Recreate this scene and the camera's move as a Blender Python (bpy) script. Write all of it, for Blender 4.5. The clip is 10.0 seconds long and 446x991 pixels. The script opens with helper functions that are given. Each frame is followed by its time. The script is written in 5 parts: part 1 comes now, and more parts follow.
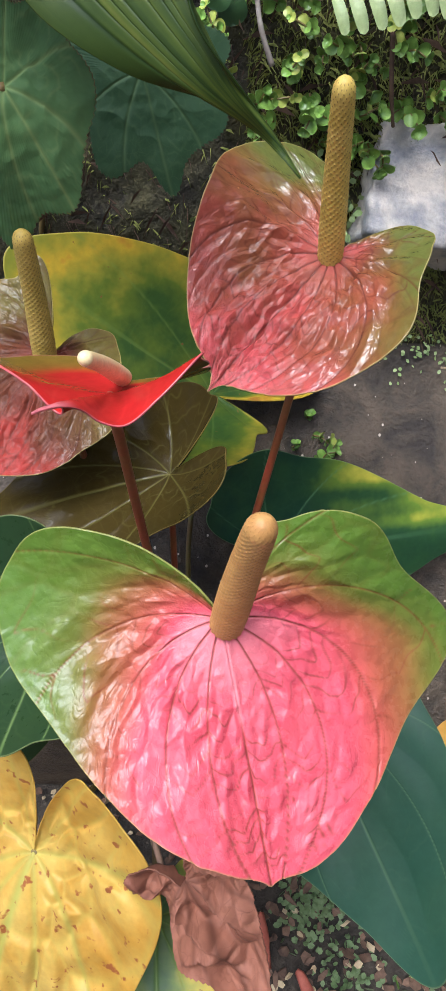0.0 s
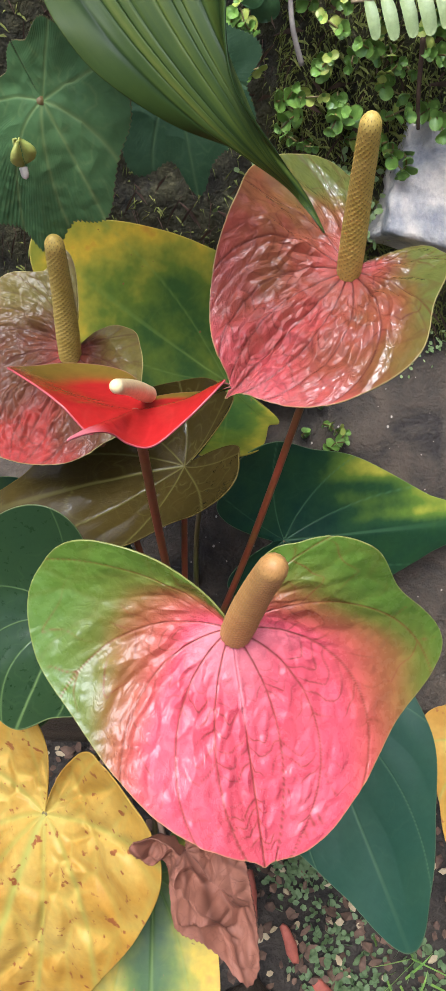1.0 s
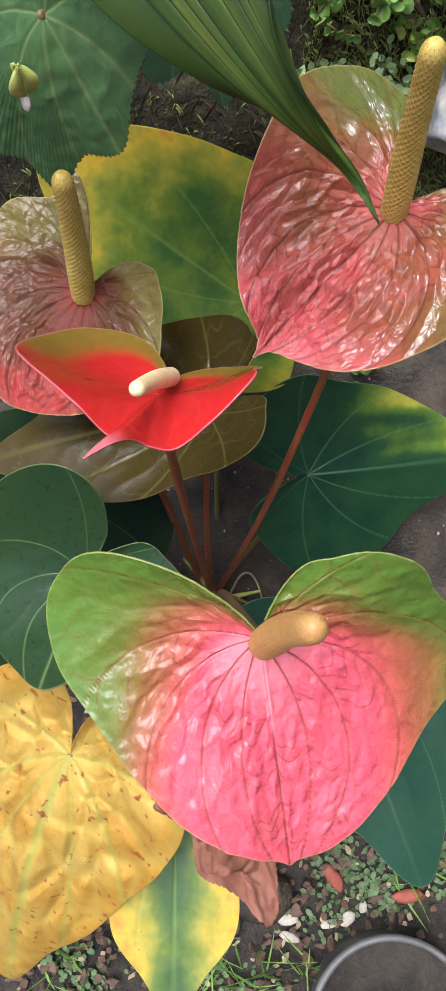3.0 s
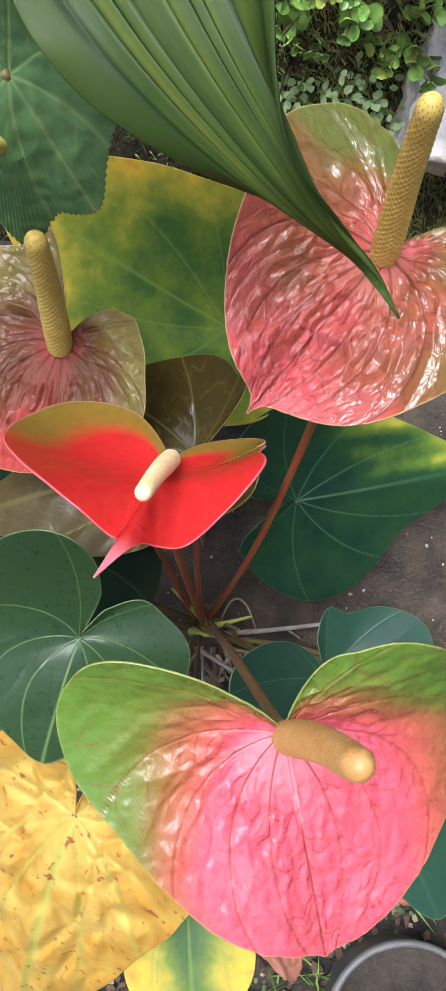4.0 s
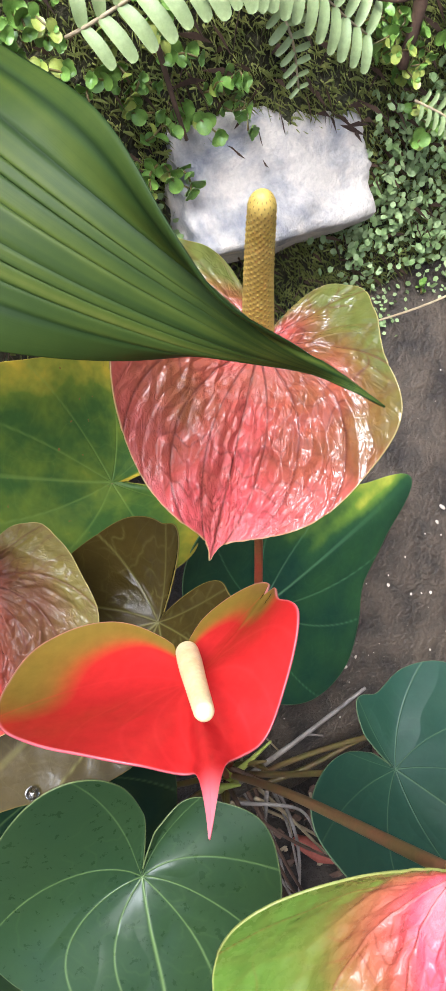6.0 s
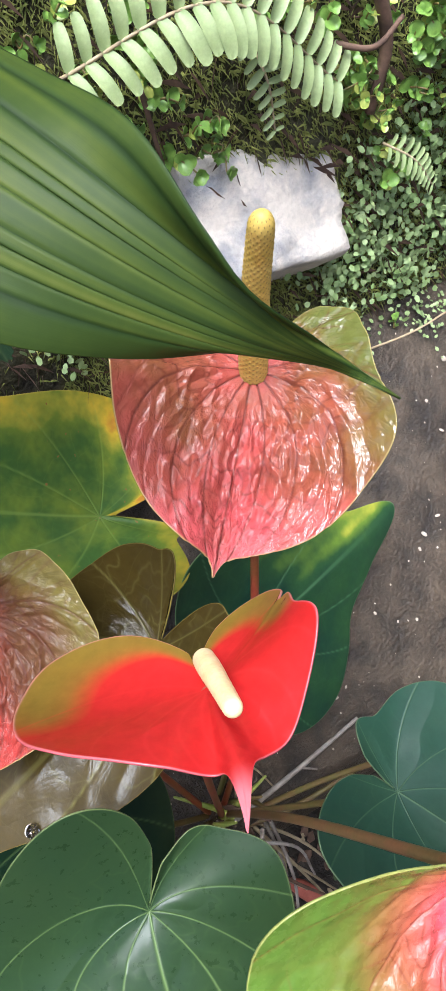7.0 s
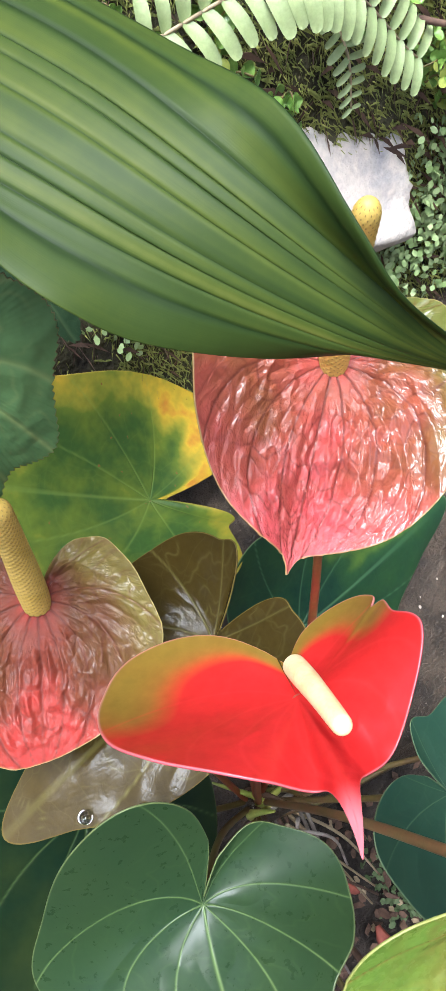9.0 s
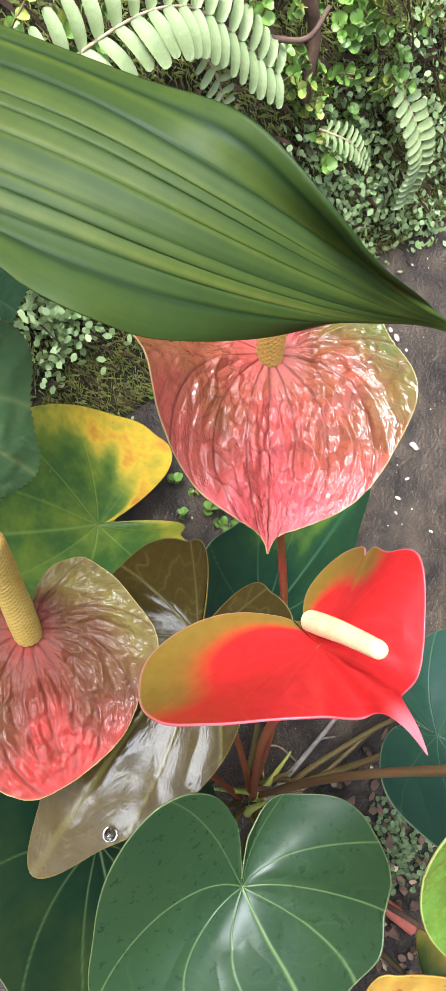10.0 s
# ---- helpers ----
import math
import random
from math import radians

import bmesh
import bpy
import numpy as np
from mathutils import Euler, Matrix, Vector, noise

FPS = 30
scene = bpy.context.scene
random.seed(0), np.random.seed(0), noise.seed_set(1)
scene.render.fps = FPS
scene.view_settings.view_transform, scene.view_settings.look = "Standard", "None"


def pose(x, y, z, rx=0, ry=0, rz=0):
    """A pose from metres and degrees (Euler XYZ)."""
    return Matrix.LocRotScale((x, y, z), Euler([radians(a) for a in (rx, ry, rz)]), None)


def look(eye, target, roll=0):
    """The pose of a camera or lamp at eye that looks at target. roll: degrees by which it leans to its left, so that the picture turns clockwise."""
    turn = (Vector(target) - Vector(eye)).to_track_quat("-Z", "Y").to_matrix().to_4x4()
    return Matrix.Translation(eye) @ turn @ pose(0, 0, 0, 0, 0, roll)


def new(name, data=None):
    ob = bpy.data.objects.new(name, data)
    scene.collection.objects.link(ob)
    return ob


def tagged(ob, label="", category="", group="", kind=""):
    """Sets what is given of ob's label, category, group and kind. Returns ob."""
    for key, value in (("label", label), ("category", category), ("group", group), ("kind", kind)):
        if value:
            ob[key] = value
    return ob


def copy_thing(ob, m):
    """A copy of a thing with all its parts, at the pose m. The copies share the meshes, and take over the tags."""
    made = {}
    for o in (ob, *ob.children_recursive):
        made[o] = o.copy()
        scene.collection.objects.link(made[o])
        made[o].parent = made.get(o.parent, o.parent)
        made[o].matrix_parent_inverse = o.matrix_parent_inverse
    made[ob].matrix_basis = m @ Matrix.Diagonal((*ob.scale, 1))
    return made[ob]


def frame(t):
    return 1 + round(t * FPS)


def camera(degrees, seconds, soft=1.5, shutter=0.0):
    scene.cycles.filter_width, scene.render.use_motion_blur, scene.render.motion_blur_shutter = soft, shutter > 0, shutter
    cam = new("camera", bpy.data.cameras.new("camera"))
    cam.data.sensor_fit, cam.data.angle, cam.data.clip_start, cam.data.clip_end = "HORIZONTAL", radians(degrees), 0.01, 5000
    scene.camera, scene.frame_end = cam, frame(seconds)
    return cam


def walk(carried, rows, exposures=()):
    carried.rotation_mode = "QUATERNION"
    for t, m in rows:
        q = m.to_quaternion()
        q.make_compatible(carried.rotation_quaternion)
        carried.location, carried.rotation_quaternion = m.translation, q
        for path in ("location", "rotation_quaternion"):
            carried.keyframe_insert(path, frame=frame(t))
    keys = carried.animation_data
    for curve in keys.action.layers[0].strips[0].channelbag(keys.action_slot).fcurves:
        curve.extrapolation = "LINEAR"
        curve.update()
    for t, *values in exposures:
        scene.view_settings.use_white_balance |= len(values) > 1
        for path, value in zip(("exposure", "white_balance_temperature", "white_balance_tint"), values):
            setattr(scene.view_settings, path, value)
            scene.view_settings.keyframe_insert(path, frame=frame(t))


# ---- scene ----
cam = camera(33.37, 10.0)
PATH = [
    (0, (0.05081, 0.03476, 0.65239), (0.04665, 0.18655, 0.39365), 0.82),
    (0.5, (0.05000, 0.03924, 0.66407), (0.04599, 0.18356, 0.40109), 1.76),
    (1, (0.04690, 0.04217, 0.67683), (0.04159, 0.17905, 0.40993), 2.82),
    (1.5, (0.04498, 0.04187, 0.68079), (0.03970, 0.16226, 0.40605), 3.80),
    (2, (0.04187, 0.05359, 0.67980), (0.03208, 0.16477, 0.40133), 0.78),
    (2.5, (0.03981, 0.06692, 0.67413), (0.03130, 0.16344, 0.39021), 1.19),
    (2.7, (0.03979, 0.07457, 0.67514), (0.03176, 0.16677, 0.38978), 1.19),
    (3.8, (0.02967, 0.10748, 0.67402), (0.02749, 0.19429, 0.38686), 1.35),
    (4, (0.02540, 0.11542, 0.67248), (0.03126, 0.19999, 0.38470), 5.76),
    (4.5, (0.02325, 0.13192, 0.67301), (0.03098, 0.23106, 0.38997), -0.57),
    (5, (0.02276, 0.14059, 0.66953), (0.03950, 0.24631, 0.38927), -7.14),
    (5.5, (0.01651, 0.14488, 0.66206), (0.04736, 0.25085, 0.38310), -6.89),
    (6, (0.00112, 0.14292, 0.65619), (0.06038, 0.25588, 0.38466), 0.31),
    (6.2, (-0.01182, 0.14155, 0.65544), (0.06092, 0.26602, 0.39235), 2.17),
    (7.3, (-0.01370, 0.13827, 0.65133), (0.06476, 0.26046, 0.38881), 2.85),
    (7.5, (-0.00962, 0.14296, 0.64856), (0.06403, 0.26304, 0.38369), 1.88),
    (8, (-0.01384, 0.15317, 0.65053), (0.05484, 0.26838, 0.38219), 4.04),
    (8.5, (-0.02759, 0.15532, 0.64823), (0.03128, 0.28428, 0.38383), 9.77),
    (9, (-0.02635, 0.15505, 0.64965), (0.04092, 0.27432, 0.38273), 2.30),
    (9.5, (-0.03299, 0.15124, 0.65022), (0.04955, 0.26484, 0.38511), 1.61),
    (10, (-0.05598, 0.15451, 0.65785), (0.04812, 0.25946, 0.39680), 5.17),
]
walk(cam, [(t, look(eye, target, roll)) for t, eye, target, roll in PATH], exposures=[(0, 0.82, 5700, 8), (2.5, 0.84, 5700, 8), (5, 1.22, 5700, 8), (7.5, 1.3, 5700, 8), (10, 1.48, 5700, 8)])

# ---- light ----
world = bpy.data.worlds.new("sky")
scene.world = world
world.use_nodes = True
wn = world.node_tree
sky = wn.nodes.new("ShaderNodeTexSky")
sky.sky_type = "NISHITA"
sky.sun_disc = False
sky.sun_elevation, sky.sun_rotation = radians(78), radians(-97)
sky.air_density, sky.dust_density, sky.ozone_density = 1.0, 7.0, 1.0
wn.links.new(sky.outputs[0], wn.nodes["Background"].inputs[0])
wn.nodes["Background"].inputs[1].default_value = 0.14
sun_data = bpy.data.lights.new("sun", "SUN")
sun_data.energy, sun_data.angle, sun_data.color = 1.8, radians(32), (0.91, 0.955, 1.0)
sun = new("sun", sun_data)
sun.matrix_world = look((-0.35, 0.15, 2.3), (0.05, 0.2, 0.3))


# ---- materials ----
def shader(name):
    m = bpy.data.materials.new(name)
    m.use_nodes = True
    return m, m.node_tree.nodes, m.node_tree.links, m.node_tree.nodes["Principled BSDF"]


def ramp(ns, stops, interp="LINEAR"):
    r = ns.new("ShaderNodeValToRGB")
    r.color_ramp.interpolation = interp
    while len(r.color_ramp.elements) < len(stops):
        r.color_ramp.elements.new(0.5)
    for e, (p, c) in zip(r.color_ramp.elements, stops):
        e.position, e.color = p, (*c, 1) if len(c) == 3 else c
    return r


def coords(ns, kind="Object"):
    return ns.new("ShaderNodeTexCoord").outputs[kind]


def noise_tex(ns, ls, vec, scale, detail=4, rough=0.55, warp=0.0):
    n = ns.new("ShaderNodeTexNoise")
    n.inputs["Scale"].default_value, n.inputs["Detail"].default_value = scale, detail
    n.inputs["Roughness"].default_value, n.inputs["Distortion"].default_value = rough, warp
    ls.new(vec, n.inputs["Vector"])
    return n.outputs["Fac"]


def mix(ns, ls, fac, a, b, kind="MIX"):
    m = ns.new("ShaderNodeMix")
    m.data_type, m.blend_type = "RGBA", kind
    for sock, v in ((m.inputs[0], fac), (m.inputs[6], a), (m.inputs[7], b)):
        if isinstance(v, (int, float)):
            sock.default_value = v
        elif isinstance(v, (tuple, list)):
            sock.default_value = (*v, 1) if len(v) == 3 else v
        else:
            ls.new(v, sock)
    return m.outputs[2]


def calc(ns, ls, op, a, b=0.0, c=0.0):
    m = ns.new("ShaderNodeMath")
    m.operation = op
    for sock, v in zip(m.inputs, (a, b, c)):
        if isinstance(v, (int, float)):
            sock.default_value = v
        else:
            ls.new(v, sock)
    return m.outputs[0]


def bumped(ns, ls, p, height, strength, distance):
    b = ns.new("ShaderNodeBump")
    b.inputs["Strength"].default_value, b.inputs["Distance"].default_value = strength, distance
    ls.new(height, b.inputs["Height"])
    ls.new(b.outputs[0], p.inputs["Normal"])


def attr(ns, name):
    a = ns.new("ShaderNodeAttribute")
    a.attribute_name = name
    return a.outputs["Fac"]


def blade_mat(name, stops, vein, rim, rough=0.35, quilt=0.5, cell=170.0, spots=None, mottle=0.35, patch=None, vein_amount=0.8, sheen=0.0, net=0.0, net_scale=9.0, through_light=0.15, gloss=0.25, crumple=0.0, crumple_scale=(14.0, 6.0)):
    """A leaf or spathe: stops colour the mesh's tint, vein and rim colour its veins and margin; quilt is the relief between the veins."""
    m, ns, ls, p = shader(name)
    vec = coords(ns)
    big = noise_tex(ns, ls, vec, 38, 3, 0.6)
    fine = noise_tex(ns, ls, vec, 260, 5, 0.6)
    t = calc(ns, ls, "ADD", attr(ns, "tint"), calc(ns, ls, "MULTIPLY", calc(ns, ls, "SUBTRACT", big, 0.5), mottle))
    r = ramp(ns, stops)
    ls.new(t, r.inputs[0])
    col = r.outputs[0]
    if patch:
        colour, scale, lo, hi = patch
        pr = ramp(ns, [(lo, (0, 0, 0)), (hi, (1, 1, 1))])
        ls.new(noise_tex(ns, ls, vec, scale, 4, 0.6, 0.4), pr.inputs[0])
        col = mix(ns, ls, pr.outputs[0], col, colour)
    col = mix(ns, ls, 0.35, col, mix(ns, ls, fine, (0.35, 0.35, 0.35), (1.5, 1.5, 1.5)), "MULTIPLY")
    vn = calc(ns, ls, "MULTIPLY", attr(ns, "vein"), vein_amount)
    lines = None
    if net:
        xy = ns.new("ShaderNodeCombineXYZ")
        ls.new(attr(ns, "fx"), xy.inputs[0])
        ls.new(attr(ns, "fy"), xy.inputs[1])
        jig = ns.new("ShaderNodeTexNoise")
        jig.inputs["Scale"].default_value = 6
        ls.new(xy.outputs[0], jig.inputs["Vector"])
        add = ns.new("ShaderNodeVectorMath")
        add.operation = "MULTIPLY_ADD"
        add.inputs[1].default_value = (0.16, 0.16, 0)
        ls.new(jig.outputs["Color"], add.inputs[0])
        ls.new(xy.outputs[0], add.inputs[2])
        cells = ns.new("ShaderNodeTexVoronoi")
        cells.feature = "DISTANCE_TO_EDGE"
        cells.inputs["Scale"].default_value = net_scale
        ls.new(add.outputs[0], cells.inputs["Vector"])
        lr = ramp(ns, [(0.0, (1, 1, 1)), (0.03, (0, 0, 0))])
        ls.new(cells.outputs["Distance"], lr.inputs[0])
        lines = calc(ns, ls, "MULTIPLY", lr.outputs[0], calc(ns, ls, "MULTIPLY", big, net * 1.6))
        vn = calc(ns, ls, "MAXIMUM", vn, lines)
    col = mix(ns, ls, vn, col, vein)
    if spots:
        colour, scale, lo, hi = spots
        sr = ramp(ns, [(lo, (0, 0, 0)), (hi, (1, 1, 1))])
        ls.new(noise_tex(ns, ls, vec, scale, 2, 0.5), sr.inputs[0])
        col = mix(ns, ls, sr.outputs[0], col, colour)
    col = mix(ns, ls, attr(ns, "rim"), col, rim)
    ls.new(col, p.inputs["Base Color"])
    rr = ns.new("ShaderNodeMapRange")
    rr.inputs["To Min"].default_value, rr.inputs["To Max"].default_value = rough * 0.75, rough * 1.35
    ls.new(fine, rr.inputs["Value"])
    ls.new(rr.outputs[0], p.inputs["Roughness"])
    vor = ns.new("ShaderNodeTexVoronoi")
    vor.feature = "SMOOTH_F1"
    vor.inputs["Scale"].default_value = cell
    vor.inputs["Smoothness"].default_value = 0.6
    warp = ns.new("ShaderNodeVectorMath")
    warp.operation = "ADD"
    nz = ns.new("ShaderNodeTexNoise")
    nz.inputs["Scale"].default_value = 90
    ls.new(vec, nz.inputs["Vector"])
    sc = ns.new("ShaderNodeVectorMath")
    sc.operation = "SCALE"
    sc.inputs["Scale"].default_value = 0.006
    ls.new(nz.outputs["Color"], sc.inputs[0])
    ls.new(vec, warp.inputs[0])
    ls.new(sc.outputs[0], warp.inputs[1])
    ls.new(warp.outputs[0], vor.inputs["Vector"])
    height = calc(ns, ls, "ADD", calc(ns, ls, "MULTIPLY", vor.outputs["Distance"], -1.0), calc(ns, ls, "MULTIPLY", fine, 0.15))
    if crumple:
        # creases that run along the veins, broken by finer ones
        qp = ns.new("ShaderNodeCombineXYZ")
        ls.new(calc(ns, ls, "MULTIPLY", attr(ns, "fq"), crumple_scale[0]), qp.inputs[0])
        ls.new(calc(ns, ls, "MULTIPLY", attr(ns, "fp"), crumple_scale[1]), qp.inputs[1])
        fold = noise_tex(ns, ls, qp.outputs[0], 1.0, 2, 0.5, 0.7)
        fold = calc(ns, ls, "ABSOLUTE", calc(ns, ls, "SUBTRACT", fold, 0.5))
        height = calc(ns, ls, "ADD", height, calc(ns, ls, "MULTIPLY", fold, crumple))
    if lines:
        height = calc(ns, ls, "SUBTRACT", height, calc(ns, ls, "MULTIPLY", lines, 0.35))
    bumped(ns, ls, p, height, quilt, 0.0016)
    p.inputs["Specular IOR Level"].default_value = gloss
    p.inputs["Transmission Weight"].default_value = 0.0
    p.inputs["Coat Weight"].default_value = sheen
    p.inputs["Coat Roughness"].default_value = 0.18
    # thin blades let some light through
    tr = ns.new("ShaderNodeBsdfTranslucent")
    ls.new(col, tr.inputs["Color"])
    ms = ns.new("ShaderNodeMixShader")
    ms.inputs[0].default_value = through_light
    ls.new(p.outputs[0], ms.inputs[1])
    ls.new(tr.outputs[0], ms.inputs[2])
    ls.new(ms.outputs[0], ns["Material Output"].inputs[0])
    return m


def plain_mat(name, a, b, scale=60, rough=0.5, bump=0.3, dist=0.002, fine=300, lo=0.35, hi=0.65, metal=0.0):
    """Two colours mixed by large noise, broken by fine grain, with relief."""
    m, ns, ls, p = shader(name)
    vec = coords(ns)
    n1 = noise_tex(ns, ls, vec, scale, 6, 0.62, 0.3)
    n2 = noise_tex(ns, ls, vec, fine, 5, 0.6)
    r = ramp(ns, [(lo, a), (hi, b)])
    ls.new(n1, r.inputs[0])
    col = mix(ns, ls, 0.5, r.outputs[0], mix(ns, ls, n2, (0.4, 0.4, 0.4), (1.5, 1.5, 1.5)), "MULTIPLY")
    ls.new(col, p.inputs["Base Color"])
    p.inputs["Roughness"].default_value = rough
    p.inputs["Metallic"].default_value = metal
    bumped(ns, ls, p, calc(ns, ls, "ADD", n1, calc(ns, ls, "MULTIPLY", n2, 0.5)), bump, dist)
    return m


# ---- builders ----
def mesh_object(name, verts, faces, material, parent=None, label="", smooth=True):
    me = bpy.data.meshes.new(name)
    me.from_pydata([tuple(v) for v in verts], [], [tuple(f) for f in faces])
    me.materials.append(material)
    if smooth:
        me.polygons.foreach_set("use_smooth", [True] * len(me.polygons))
    me.update()
    ob = new(name, me)
    if parent:
        ob.parent = parent
    if label:
        tagged(ob, label)
    return ob


def part(name, bm, material, parent, label=""):
    me = bpy.data.meshes.new(name)
    bm.to_mesh(me)
    bm.free()
    me.materials.append(material)
    me.polygons.foreach_set("use_smooth", [True] * len(me.polygons))
    ob = new(name, me)
    ob.parent = parent
    if label:
        tagged(ob, label)
    return ob


def thing(name, at, label, category, group="", kind=""):
    e = new(name)
    e.location = at
    e.empty_display_size = 0.01
    return tagged(e, label, category, group, kind)


def under(ob, parent):
    """Parts are modelled in world metres; keep them there under a base placed elsewhere."""
    ob.parent = parent
    ob.matrix_parent_inverse = Matrix.Translation(parent.location).inverted()
    return ob


def smoothstep(a, b, x):
    t = np.clip((x - a) / (b - a), 0, 1)
    return t * t * (3 - 2 * t)


def periodic(values, stations, x):
    """A smooth closed curve through values at the stations (degrees)."""
    v, s, n = np.array(values, float), np.array(stations, float), len(values)
    k = np.mod(np.searchsorted(s, x, side="right") - 1, n)

    def at(i):
        return v[np.mod(i, n)]

    def place(i):
        return s[np.mod(i, n)] + 360.0 * np.floor_divide(i, n)

    x0, x1 = place(k), place(k + 1)
    xx = np.where(x < x0, x + 360.0, x)
    h = x1 - x0
    w = (xx - x0) / h
    m0 = (at(k + 1) - at(k - 1)) / (place(k + 1) - place(k - 1)) * h
    m1 = (at(k + 2) - at(k)) / (place(k + 2) - place(k)) * h
    return (2 * w**3 - 3 * w * w + 1) * at(k) + (w**3 - 2 * w * w + w) * m0 + (3 * w * w - 2 * w**3) * at(k + 1) + (w**3 - w * w) * m1


STATIONS = (-172, -155, -135, -115, -92, -70, -48, -28, -12, 0, 12, 28, 48, 70, 92, 115, 135, 155, 172)


def fbm(x, y, seed, scale, octaves=3):
    """Smooth noise on arrays, about -1 to 1, from sines with shuffled directions."""
    rng = np.random.RandomState(seed)
    out, amp = np.zeros_like(x), 1.0
    for o in range(octaves):
        for _ in range(4):
            a, ph = rng.uniform(0, 2 * np.pi), rng.uniform(0, 2 * np.pi)
            f = scale * 2**o * rng.uniform(0.7, 1.3)
            out += amp * 0.35 * np.sin(f * (x * np.cos(a) + y * np.sin(a)) + ph + 1.3 * np.sin(f * 0.6 * (y * np.cos(a) - x * np.sin(a)) + 2 * ph))
        amp *= 0.5
    return out


def arcs(X, Y, far):
    """Each place's arc from the hub to a far point on the midrib: the angle at which it leaves the hub, and how far along it lies."""
    q = np.degrees(np.arctan2(Y, X) + np.arctan2(Y, np.maximum(far - X, 1e-6)))
    r1, r2 = np.hypot(X, Y), np.hypot(far - X, Y)
    return q, np.log((r1 + 1e-4) / (r2 + 1e-4)), r1 * r2 / far


def vein_field(X, Y, far, starts, width):
    """1 on the veins that leave the hub at the given angles and run along arcs to the far point, 0 between them."""
    q, along, scale = arcs(X, Y, far)
    best = np.zeros_like(X)
    for deg, strength, thin in starts:
        d = np.radians(q - deg) * scale / (width * thin)
        best = np.maximum(best, strength * np.exp(-d * d))
    return best


def pillows(q, p, across, length, seed):
    """Cells between crossing veins: 0 in the furrows, 1 in the middle of each cell."""
    rng = np.random.RandomState(seed)
    x, y = q / across, p / length
    cx, cy = np.floor(x).astype(int), np.floor(y).astype(int)
    lo_x, lo_y = cx.min() - 1, cy.min() - 1
    jig = rng.uniform(0.08, 0.92, (cx.max() - lo_x + 3, cy.max() - lo_y + 3, 2))
    near = np.full(x.shape, 9.0)
    second = near.copy()
    for dx in (-1, 0, 1):
        for dy in (-1, 0, 1):
            i, j = cx + dx, cy + dy
            d = np.hypot(i + jig[i - lo_x, j - lo_y, 0] - x, j + jig[i - lo_x, j - lo_y, 1] - y)
            second = np.minimum(second, np.maximum(near, d))
            near = np.minimum(near, d)
    return second - near


